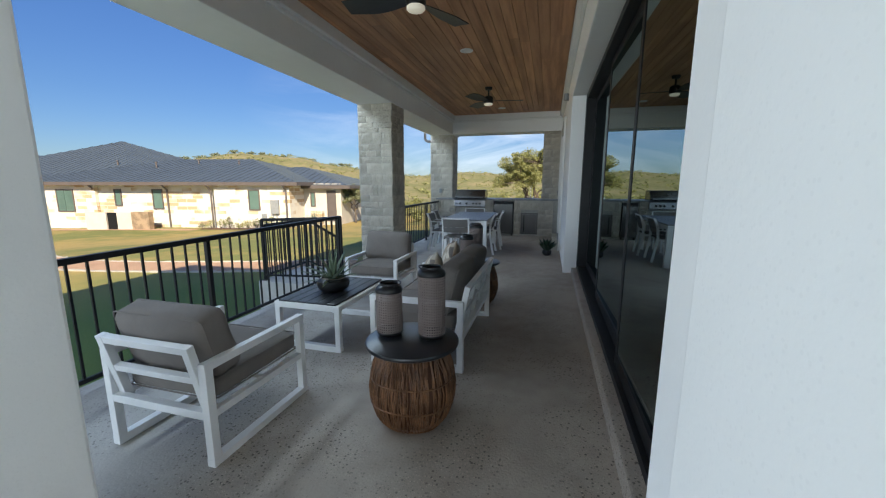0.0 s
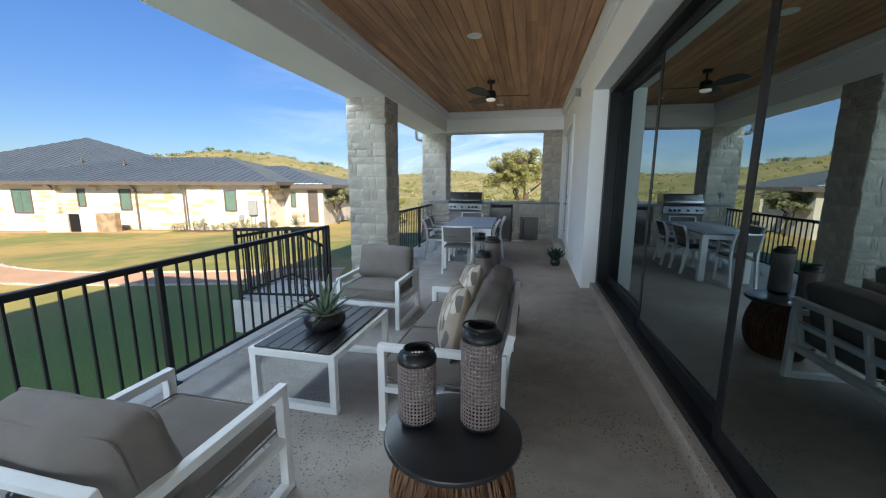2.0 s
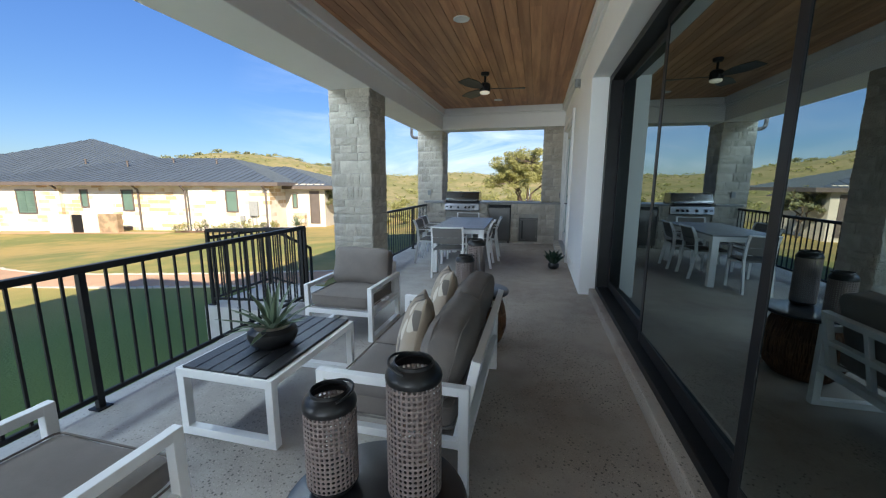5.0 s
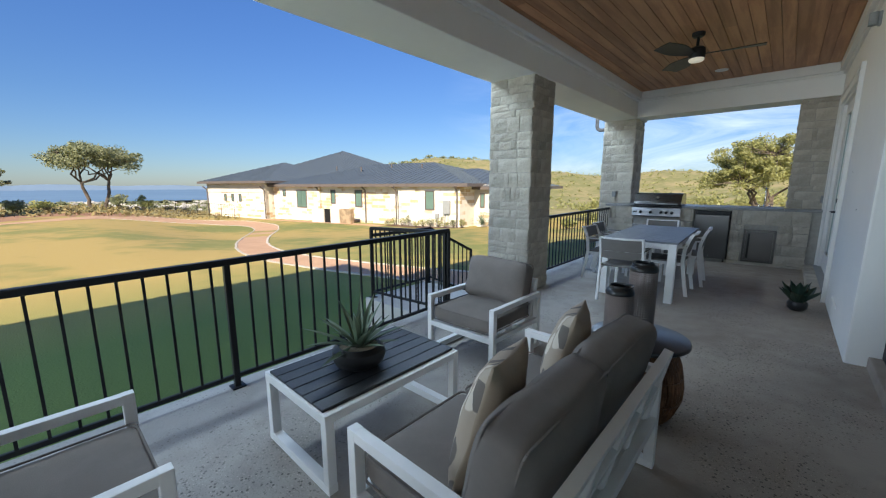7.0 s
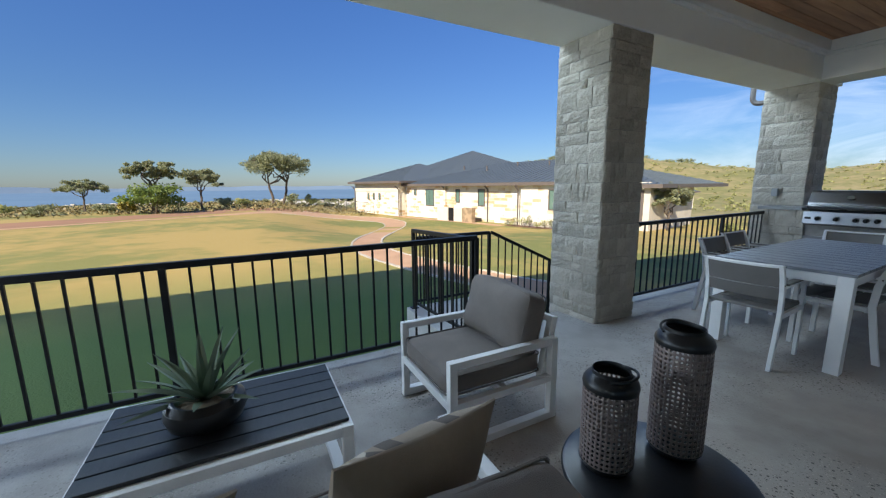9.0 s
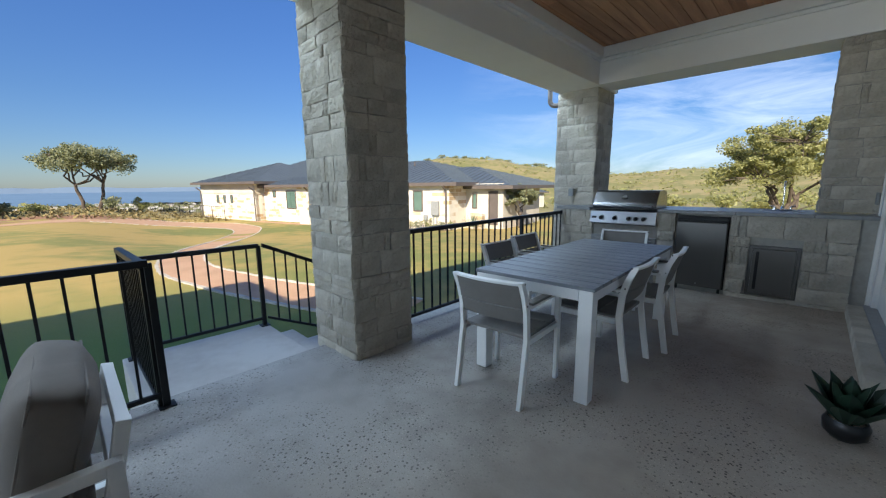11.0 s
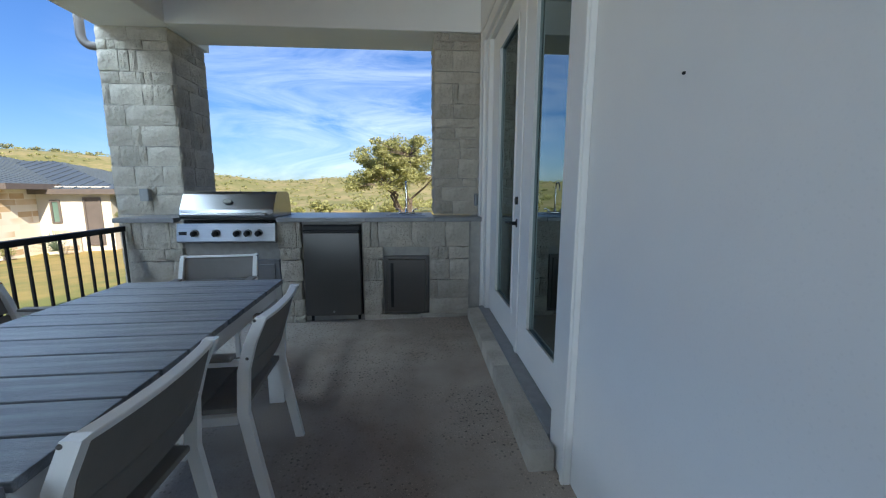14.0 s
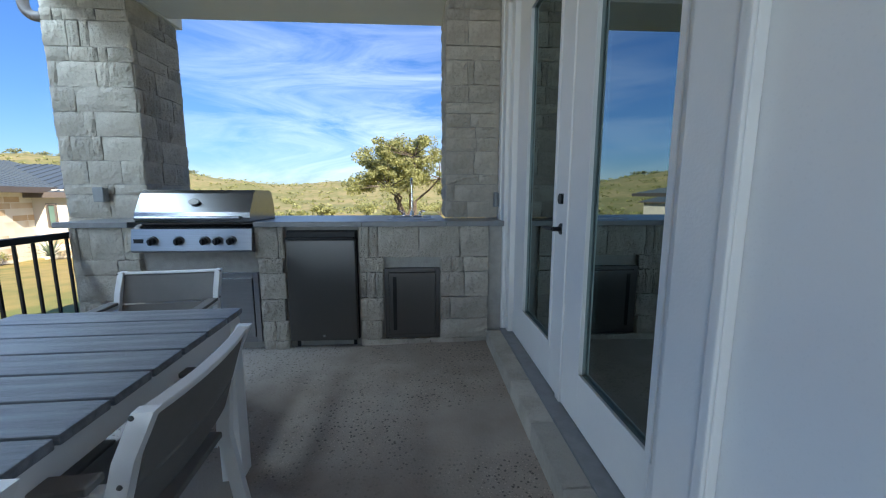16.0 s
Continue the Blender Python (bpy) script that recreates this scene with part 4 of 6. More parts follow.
# ---- plants ----
def blade(bm, root, azim, tilt, length, width, curl, keel=0.25, steps=7):
    """One tapering, channelled leaf that arches outward."""
    rows = []
    p, a = Vector(root), tilt
    out = Vector((math.cos(azim), math.sin(azim), 0))
    side = Vector((-math.sin(azim), math.cos(azim), 0))
    for k in range(steps + 1):
        t = k / steps
        w = width * (0.55 + 0.9 * t - 1.45 * t * t) * (1 if t < 0.98 else 0.1) * 0.5
        w = max(w, 0.001)
        d = out * math.sin(a) + Vector((0, 0, math.cos(a)))
        nrm = out * math.cos(a) - Vector((0, 0, math.sin(a)))
        rows.append([bm.verts.new(p - side * w - nrm * w * keel * 0.0), bm.verts.new(p + nrm * w * keel), bm.verts.new(p + side * w)])
        rows[-1][0].co -= nrm * w * keel
        rows[-1][2].co -= nrm * w * keel
        p = p + d * (length / steps)
        a += curl / steps
    for r0, r1 in zip(rows, rows[1:]):
        for k in range(2):
            bm.faces.new((r0[k], r0[k + 1], r1[k + 1], r1[k]))


def potted_rosette(name, m, pot_profile, leaves, leaf_mat, label, rnd, spread=(15, 80), length=0.26, width=0.05, curl=0.7, soil_z=None, soil_r=0.0):
    th = thing(name, m, label, "plant")
    bm = bmesh.new()
    lathe(bm, pot_profile, 44)
    part("pot", bm, LANTERN_BLACK, th, "matt black bowl", smooth=True)
    bm = bmesh.new()
    lathe(bm, [(0.001, soil_z + 0.006), (soil_r * 0.6, soil_z + 0.004), (soil_r, soil_z)], 28)
    part("soil", bm, SOIL, th, "gravelly soil")
    for k in range(leaves):
        f = k / leaves
        bm = bmesh.new()
        az = k * 2.39996 + rnd.uniform(-0.2, 0.2)
        tl = radians(spread[0] + (spread[1] - spread[0]) * f + rnd.uniform(-8, 8))
        r = 0.012 + 0.02 * f
        blade(bm, (r * math.cos(az), r * math.sin(az), soil_z), az, tl, length * rnd.uniform(0.75, 1.1), width * rnd.uniform(0.8, 1.15), curl * rnd.uniform(0.5, 1.4))
        part("leaf", bm, leaf_mat, th, smooth=True)
    return th


bowl = [(0.001, 0.0), (0.085, 0.0), (0.135, 0.03), (0.150, 0.07), (0.145, 0.105), (0.118, 0.128), (0.108, 0.126), (0.110, 0.10)]
potted_rosette("agave", Matrix.Translation((-1.27, 3.46, fz(-1.3, 3.5) + H + 0.008)), bowl, 26, AGAVE, "spiky agave in a low black bowl on the coffee table", random.Random(4), (6, 88), 0.28, 0.058, 0.35, 0.112, 0.112)
pot2 = [(0.001, 0), (0.055, 0), (0.085, 0.03), (0.09, 0.08), (0.078, 0.105), (0.07, 0.103), (0.07, 0.085)]
potted_rosette("agave", Matrix.Translation((0.65, 7.86, fz(0.6, 7.9))), pot2, 30, DEEP_GREEN, "dark leafy succulent in a small black pot on the floor", random.Random(9), (0, 54), 0.235, 0.16, 0.12, 0.09, 0.07)


# ---- drum tables and lanterns ----
def drum_table(m, label, weave, top_mat):
    th = thing("side_table", m, label, "table", "drum side tables")
    prof = [(0.165, 0.0), (0.215, 0.06), (0.245, 0.15), (0.25, 0.24), (0.235, 0.34), (0.205, 0.42), (0.185, 0.47)]

    def radius(z):
        for (r0, z0), (r1, z1) in zip(prof, prof[1:]):
            if z <= z1:
                return r0 + (r1 - r0) * (z - z0) / (z1 - z0)
        return prof[-1][0]

    # solid core, coloured dark for the shade between the strands
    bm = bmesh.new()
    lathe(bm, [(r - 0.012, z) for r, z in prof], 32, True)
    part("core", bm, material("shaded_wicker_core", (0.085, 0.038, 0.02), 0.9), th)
    rnd = random.Random(3)
    bm = bmesh.new()
    n = 230 if weave else 60
    for k in range(n):
        a0 = 2 * math.pi * k / n + rnd.uniform(-0.02, 0.02)
        lean = rnd.uniform(-0.12, 0.12)
        bulge = rnd.uniform(-0.004, 0.006)
        pts = []
        for j in range(9):
            z = 0.47 * j / 8
            a = a0 + lean * math.sin(math.pi * j / 8) + 0.02 * math.sin(j * 1.7 + k)
            r = radius(z) + bulge
            pts.append(Vector((r * math.cos(a), r * math.sin(a), z)))
        for p, q in zip(pts, pts[1:]):
            add_tube(bm, p, q, 0.0038, sides=4, caps=False)
    part("wicker_weave", bm, RATTAN, th, "thin upright rattan strands")
    for z in (0.012, 0.16, 0.30, 0.455):
        bm = bmesh.new()
        r = radius(z) + 0.004
        for k in range(36):
            a, b = 2 * math.pi * k / 36, 2 * math.pi * (k + 1) / 36
            add_tube(bm, (r * math.cos(a), r * math.sin(a), z + 0.006 * math.sin(3 * a)), (r * math.cos(b), r * math.sin(b), z + 0.006 * math.sin(3 * b)), 0.005, sides=5, caps=False)
        part("wicker_band", bm, RATTAN, th)
    bm = bmesh.new()
    lathe(bm, [(0.001, 0.472), (0.262, 0.472), (0.27, 0.478), (0.272, 0.488), (0.268, 0.497), (0.26, 0.5), (0.001, 0.5)], 72)
    part("tabletop", bm, top_mat, th, smooth=True)
    return th


TOP_BLACK = material("satin_black_top", (0.018, 0.019, 0.022), 0.28, dark=(0.026, 0.027, 0.03), scale=7, bump=0.03, bump_scale=90)
T1, T2 = Vector((-0.09, 2.40, fz(-0.1, 2.4))), Vector((-0.14, 4.70, fz(-0.1, 4.7)))
drum_table(Matrix.Translation(T1), "round rattan drum table with a black top", True, TOP_BLACK)
drum_table(Matrix.Translation(T2) @ Matrix.Rotation(0.7, 4, "Z"), "round rattan drum table beside the sofa's far arm", True, TOP_BLACK)


def lantern(m, r, h, label, turn):
    th = thing("lantern", m, label, "lantern", "pierced lanterns")
    bm = bmesh.new()
    lathe(bm, [(0.001, 0), (r * 0.82, 0), (r * 0.86, 0.004), (r * 1.0, 0.022), (r * 0.98, 0.03), (0.001, 0.03)], 40)
    part("base", bm, LANTERN_BLACK, th, "black metal base", smooth=True)
    z0, z1 = 0.026, h - 0.05
    na = 34
    nz = max(6, round((z1 - z0) / (2 * math.pi * r / na) * 0.95))
    bm = bmesh.new()

    def P(i, z):
        a = 2 * math.pi * i / na
        return (r * math.cos(a), r * math.sin(a), z)

    dz = (z1 - z0) / nz
    for k in range(nz):
        for i in range(na):
            za, zb = z0 + k * dz, z0 + (k + 1) * dz
            o = [bm.verts.new(P(*c)) for c in ((i, za), (i + 1, za), (i + 1, zb), (i, zb))]
            hole = [bm.verts.new(P(i + 0.5 + 0.33 * math.cos(w), (za + zb) / 2 + dz * 0.33 * math.sin(w))) for w in [radians(22.5 + 45 * q) for q in range(8)]]
            ring = [o[2], o[3], o[0], o[1]]
            for q in range(4):
                bm.faces.new((ring[q], hole[2 * q + 1], hole[2 * q]))
                bm.faces.new((ring[q], ring[(q + 1) % 4], hole[(2 * q + 2) % 8], hole[2 * q + 1]))
    bmesh.ops.remove_doubles(bm, verts=bm.verts, dist=1e-5)
    sh = part("shade", bm, LANTERN, th, "taupe metal pierced with rows of square holes", smooth=True)
    sh.matrix_local = Matrix.Rotation(turn, 4, "Z")
    so = sh.modifiers.new("thickness", "SOLIDIFY")
    so.thickness = 0.0025
    bm = bmesh.new()
    lathe(bm, [(r * 1.01, z1 - 0.004), (r * 1.03, z1 + 0.006), (r * 1.0, z1 + 0.016), (r * 0.90, z1 + 0.028), (r * 0.78, z1 + 0.035), (r * 0.72, z1 + 0.039), (r * 0.71, h - 0.002), (r * 0.68, h), (r * 0.66, h - 0.004), (r * 0.66, z1 + 0.037), (r * 0.86, z1 + 0.026), (r * 0.95, z1 + 0.012), (r * 0.97, z1 - 0.002)], 44)
    part("collar", bm, LANTERN_BLACK, th, "black metal shoulder and open neck", smooth=True)
    bm = bmesh.new()
    pts = [Vector((r * 0.80 * math.cos(a), -r * 0.92 * math.sin(a), z1 + 0.034 + 0.012 * math.sin(a))) for a in [math.pi * k / 16 for k in range(17)]]
    for p, q in zip(pts, pts[1:]):
        add_tube(bm, p, q, 0.0042, sides=8)
    bmesh.ops.remove_doubles(bm, verts=bm.verts, dist=0.0012)
    hd = part("bail_handle", bm, LANTERN_BLACK, th)
    hd.matrix_local = Matrix.Rotation(turn, 4, "Z")
    return th


for top, pair in ((T1, (((-0.155, 0.03), 0.078, 0.318, 2.4), ((0.10, 0.06), 0.08, 0.425, 4.6))), (T2, (((-0.10, -0.10), 0.078, 0.315, 2.2), ((-0.04, 0.15), 0.08, 0.42, 4.2)))):
    for (dx, dy), r, h, turn in pair:
        lantern(Matrix.Translation(top + Vector((dx, dy, 0.5))), r, h, ("tall" if h > 0.3 else "short") + " pierced metal lantern standing on a drum table", turn)


# ---- dining ----
dt = thing("dining_table", Matrix.Translation((-0.895, 8.225, fz(-0.9, 8.2))) @ Matrix.Rotation(radians(2.4), 4, "Z"), "long white dining table with grey plank top", "table")
TW, TL, TH = 0.425, 0.995, 0.735
for sx in (-1, 1):
    for sy in (-1, 1):
        box("leg", sx * (TW - 0.01) - (0.085 if sx > 0 else 0), sx * (TW - 0.01) + (0.085 if sx < 0 else 0), sy * (TL - 0.01) - (0.085 if sy > 0 else 0), sy * (TL - 0.01) + (0.085 if sy < 0 else 0), 0, TH - 0.022, WHITE, dt, 0.004)
for sy in (-1, 1):
    y = sy * (TL - 0.03)
    box("apron", -TW + 0.096, TW - 0.096, y - 0.018, y + 0.018, TH - 0.09, TH - 0.023, WHITE, dt, 0.003)
for sx in (-1, 1):
    x = sx * (TW - 0.03)
    box("apron", x - 0.018, x + 0.018, -TL + 0.096, TL - 0.096, TH - 0.09, TH - 0.023, WHITE, dt, 0.003)
NP = 14
pw = 2 * TL / NP
for k in range(NP):
    bm = bmesh.new()
    add_box(bm, -TW, TW, -pw / 2 + 0.006, pw / 2 - 0.006, -0.012, 0.012, 0.003)
    p = part("plank", bm, PLANK_GREY, dt)
    p.location = (0, -TL + pw * (k + 0.5), TH - 0.01)


def bowed_slat(name, half, thick, z0, z1, sag, mat, parent, label=""):
    """A thin board along x whose middle bows back."""
    bm = bmesh.new()
    prev = None
    for k in range(11):
        u = 2 * k / 10 - 1
        y = -sag * (1 - u * u)
        ring = [bm.verts.new((u * half, y + dy, z)) for dy, z in ((-thick, z0), (thick, z0), (thick, z1 - 0.003), (thick - 0.003, z1), (-thick + 0.003, z1), (-thick, z1 - 0.003))]
        if prev:
            for q in range(6):
                bm.faces.new((prev[q], prev[(q + 1) % 6], ring[(q + 1) % 6], ring[q]))
        else:
            bm.faces.new(ring[::-1])
        prev = ring
    bm.faces.new(prev)
    return part(name, bm, mat, parent, label, smooth=True)


def dining_chair(m, label):
    """White metal armchair with slatted grey-brown seat and back; it faces +y."""
    th = thing("dining_chair", m, label, "chair", "chairs round the dining table")
    w, d, sh = 0.235, 0.45, 0.43
    bent = lambda z: -0.02 - 0.05 * max(0, (z - sh)) / 0.38 if z > sh else -0.02 - 0.06 * (1 - z / sh)
    for sx in (-1, 1):
        bm = bmesh.new()
        zs = [0, 0.2, sh, sh + 0.16, sh + 0.26, 0.79]
        prev = None
        for z in zs:
            y = {0: -0.07, 0.2: -0.035, sh: 0.0, sh + 0.16: -0.012, sh + 0.26: -0.04, 0.79: -0.085}[z]
            ring = [bm.verts.new((sx * w + dx, y + dy, z)) for dx, dy in ((-0.013, -0.02), (0.013, -0.02), (0.013, 0.02), (-0.013, 0.02))]
            if prev:
                for q in range(4):
                    bm.faces.new((prev[q], prev[(q + 1) % 4], ring[(q + 1) % 4], ring[q]))
            else:
                bm.faces.new(ring[::-1])
            prev = ring
        bm.faces.new(prev)
        part("back_leg", bm, WHITE, th)
        bm = bmesh.new()
        add_box(bm, sx * w - 0.013, sx * w + 0.013, d - 0.035, d, 0.0, 0.63, 0.004)
        part("front_leg", bm, WHITE, th)
        bm = bmesh.new()
        add_box(bm, sx * w - 0.013, sx * w + 0.013, 0.0, d, 0.612, 0.632, 0.003)
        part("arm_rail", bm, WHITE, th)
        bm = bmesh.new()
        add_box(bm, sx * w - 0.024, sx * w + 0.024, 0.02, d + 0.01, 0.634, 0.65, 0.004)
        part("armrest", bm, SLING, th, "grey-brown armrest")
        box("seat_rail", sx * w - 0.012, sx * w + 0.012, 0.02, d - 0.036, sh - 0.045, sh - 0.01, WHITE, th, 0.003)
    box("seat_rail", -w + 0.014, w - 0.014, d - 0.03, d - 0.006, sh - 0.045, sh - 0.01, WHITE, th, 0.003)
    for k in range(3):
        y0 = 0.0 + k * 0.155
        box("seat_slat", -w + 0.008, w - 0.008, y0 + 0.003, y0 + 0.149, sh - 0.008, sh + 0.012, SLING, th, 0.004)
    lean = Matrix.Translation((0, -0.012, 0.548)) @ Matrix.Rotation(radians(17), 4, "X")
    for z0, z1 in ((-0.02, 0.075), (0.083, 0.236)):
        bowed_slat("back_slat", w - 0.014, 0.008, z0, z1, 0.015, SLING, th).matrix_local = lean
    bowed_slat("top_rail", w - 0.013, 0.014, 0.237, 0.252, 0.015, WHITE, th).matrix_local = lean
    for sx in (-1, 1):
        for z in (0.64, 0.78):
            bm = bmesh.new()
            bmesh.ops.create_uvsphere(bm, u_segments=8, v_segments=6, radius=0.006)
            b = part("bolt", bm, STEEL_DARK, th)
            b.location = (sx * (w + 0.012), -0.02 - (z - 0.6) * 0.25, z)
    return th


SEATS = [(-0.955, 7.005, 4, "grey-brown armchair drawn back from the table's end"), (-0.445, 7.945, 91, "grey-brown armchair on the table's house side"), (-0.385, 8.59, 94, "grey-brown armchair on the table's house side"),
         (-1.72, 8.19, -90, "grey-brown armchair on the table's railing side"), (-1.825, 8.845, -89, "grey-brown armchair on the table's railing side"), (-1.12, 9.69, 188, "grey-brown armchair at the grill end of the table")]
first = None
for x, y, a, label in SEATS:
    m = Matrix.Translation((x, y, fz(x, y))) @ Matrix.Rotation(radians(a), 4, "Z")
    if first is None:
        first = dining_chair(m, label)
    else:
        tagged(copy_thing(first, m), label)

# ---- ceiling fans and fittings ----
LAMP_ON = bpy.data.materials.new("lit_lamp_glass")
LAMP_ON.use_nodes = True
LAMP_ON.node_tree.nodes["Principled BSDF"].inputs["Base Color"].default_value = (0.9, 0.86, 0.78, 1)
LAMP_ON.node_tree.nodes["Principled BSDF"].inputs["Emission Color"].default_value = (1.0, 0.85, 0.6, 1)
LAMP_ON.node_tree.nodes["Principled BSDF"].inputs["Emission Strength"].default_value = 0.12


def fan(x, y, turn):
    th = thing("ceiling_fan", Matrix.Translation((x, y, CEIL_Z)), "black three-blade ceiling fan with a round light", "fan", "ceiling fans")
    bm = bmesh.new()
    lathe(bm, [(0.001, -0.002), (0.07, -0.002), (0.07, -0.03), (0.055, -0.05), (0.016, -0.055), (0.016, -0.17)], 28)
    part("downrod", bm, BLACK, th, smooth=True)
    bm = bmesh.new()
    lathe(bm, [(0.016, -0.16), (0.06, -0.165), (0.085, -0.185), (0.09, -0.23), (0.09, -0.28), (0.085, -0.30), (0.001, -0.30)], 32)
    part("motor", bm, BLACK, th, smooth=True)
    bm = bmesh.new()
    lathe(bm, [(0.083, -0.30), (0.083, -0.318), (0.07, -0.332), (0.04, -0.34), (0.001, -0.342)], 28)
    part("light_lens", bm, LAMP_ON, th, "milky glass fan light", smooth=True)
    for k in range(3):
        bm = bmesh.new()
        prev = None
        for i in range(9):
            t = i / 8
            r = 0.08 + 0.58 * t
            w = 0.03 + 0.085 * math.sin(min(1, t * 1.5) * math.pi / 2) * (1 - 0.55 * max(0, t - 0.6))
            tw = radians(16 - 8 * t)
            row = []
            for s, lift in ((-1, 0), (0, 0.004), (1, 0)):
                row += [bm.verts.new((r, s * w * math.cos(tw) + 0.03 * t, s * w * math.sin(tw) + lift)), bm.verts.new((r, s * w * math.cos(tw) + 0.03 * t, s * w * math.sin(tw) + lift - 0.008))]
            if prev:
                for a, b in ((0, 2), (2, 4), (5, 3), (3, 1), (1, 0), (4, 5)):
                    bm.faces.new((prev[a], prev[b], row[b], row[a]))
            else:
                bm.faces.new((row[0], row[1], row[3], row[5], row[4], row[2]))
            prev = row
        bm.faces.new((prev[0], prev[2], prev[4], prev[5], prev[3], prev[1]))
        bl = part("blade", bm, SLAT_DARK, th, smooth=True)
        bl.matrix_local = Matrix.Translation((0, 0, -0.25)) @ Matrix.Rotation(turn + k * 2 * math.pi / 3, 4, "Z")
    return th


fan(-0.58, 8.06, radians(5))
fan(-0.58, 3.90, radians(62))
for y in (2.0, 5.98, 10.1):
    bm = bmesh.new()
    lathe(bm, [(0.05, -0.004), (0.075, -0.012), (0.09, -0.008), (0.092, 0.0)], 32)
    lathe(bm, [(0.001, -0.006), (0.05, -0.004)], 32)
    o = part("downlight", bm, TRIM, smooth=True)
    o.location = (-0.57, y, CEIL_Z)
    tagged(o, "white round recessed downlight in the pine ceiling", "downlight", "downlights")
sc = thing("wall_sconce", Matrix.Translation((WALL_X, 7.8, 2.90)), "small dark metal sensor light on the stucco wall", "wall light")
box("backplate", -0.02, 0.0, -0.035, 0.035, -0.06, 0.06, PLASTIC_GREY, sc, 0.006)
bm = bmesh.new()
add_tube(bm, (-0.05, 0, -0.05), (-0.05, 0, 0.06), 0.035, sides=20)
part("lamp_head", bm, PLASTIC_GREY, sc, smooth=True)

# ---- sliding doors ----
def sliding_panel(y0, y1, x, label):
    th = thing("sliding_door", Matrix.Translation((x, 0, 0)), label, "door", "sliding doors", "structure")
    z0, z1, s = 0.17, SL_TOP - 0.07, 0.06
    boxes("panel_frame", [(-0.022, 0.022, y0, y0 + s, z0, z1), (-0.022, 0.022, y1 - s, y1, z0, z1), (-0.022, 0.022, y0 + s, y1 - s, z0, z0 + 0.09), (-0.022, 0.022, y0 + s, y1 - s, z1 - s, z1)], BLACK, th, 0.003)
    g = box("pane", -0.004, 0.004, -(y1 - y0) / 2 + s - 0.005, (y1 - y0) / 2 - s + 0.005, z0 + 0.085, z1 - s + 0.005, GLASS, th)
    # the panels hang a hair out of true
    g.matrix_local = Matrix.Translation((0.0, (y0 + y1) / 2, 0)) @ Matrix.Rotation(radians(1.0), 4, "Z")
    g.visible_shadow = False
    return th


sliding_panel(1.44, 3.06, 1.14, "black framed sliding glass panel, closed")
sliding_panel(2.98, 4.66, 1.19, "black framed sliding glass panel, closed")
sliding_panel(4.58, 6.30, 1.24, "black framed sliding glass panel, closed")
structure(boxes("window_frame_slider", [(1.09, 1.29, SL_Y0, SL_Y0 + 0.075, 0.11, SL_TOP), (1.09, 1.29, SL_Y1 - 0.115, SL_Y1, 0.11, SL_TOP), (1.09, 1.29, SL_Y0 + 0.075, SL_Y1 - 0.115, SL_TOP - 0.065, SL_TOP), (1.09, 1.29, SL_Y0 + 0.075, SL_Y1 - 0.115, 0.11, 0.165)], BLACK, bevel=0.004), "black metal frame round the sliding doors")

# ---- french doors ----
def french_door(y0, y1, s, s1, label):
    th = thing("french_door", Matrix.Translation((0.965, 0, 0)), label, "door", "french doors", "structure")
    z0, z1 = 0.15, DR_TOP - 0.03
    boxes("door_leaf", [(-0.022, 0.022, y0, y0 + s, z0, z1), (-0.022, 0.022, y1 - s1, y1, z0, z1), (-0.022, 0.022, y0 + s, y1 - s1, z0, z0 + 0.24), (-0.022, 0.022, y0 + s, y1 - s1, z1 - s, z1)], TRIM, th, 0.004)
    boxes("glazing_bead", [(-0.03, -0.022, y0 + s - 0.015, y0 + s + 0.012, z0 + 0.225, z1 - s + 0.015), (-0.03, -0.022, y1 - s1 - 0.012, y1 - s1 + 0.015, z0 + 0.225, z1 - s + 0.015), (-0.03, -0.022, y0 + s + 0.012, y1 - s1 - 0.012, z0 + 0.225, z0 + 0.252), (-0.03, -0.022, y0 + s + 0.012, y1 - s1 - 0.012, z1 - s - 0.012, z1 - s + 0.015)], TRIM, th, 0.003)
    g = box("pane", -0.005, 0.005, y0 + s - 0.004, y1 - s1 + 0.004, z0 + 0.236, z1 - s + 0.004, DOOR_GLASS, th)
    g.visible_shadow = False
    return th


fd1 = french_door(9.445, 10.43, 0.16, 0.27, "white french door with a full glass pane, closed")
fd2 = french_door(8.58, 9.44, 0.115, 0.215, "white french door with a full glass pane, closed")
boxes("astragal", [(-0.034, -0.023, 9.415, 9.47, 0.15, DR_TOP - 0.04)], TRIM, fd1, 0.004)
bm = bmesh.new()
add_tube(bm, (-0.023, 9.505, 1.03), (-0.07, 9.505, 1.03), 0.012, sides=12)
add_tube(bm, (-0.068, 9.505, 1.03), (-0.072, 9.625, 1.028), 0.009, 0.007, sides=12)
add_tube(bm, (-0.022, 9.505, 1.03), (-0.03, 9.505, 1.03), 0.028, sides=20)
part("lever_handle", bm, BLACK, fd1, "black lever handle", smooth=True)
bm = bmesh.new()
add_tube(bm, (-0.022, 9.505, 1.18), (-0.04, 9.505, 1.18), 0.026, sides=20)
part("deadbolt", bm, BLACK, fd1, "black deadbolt", smooth=True)
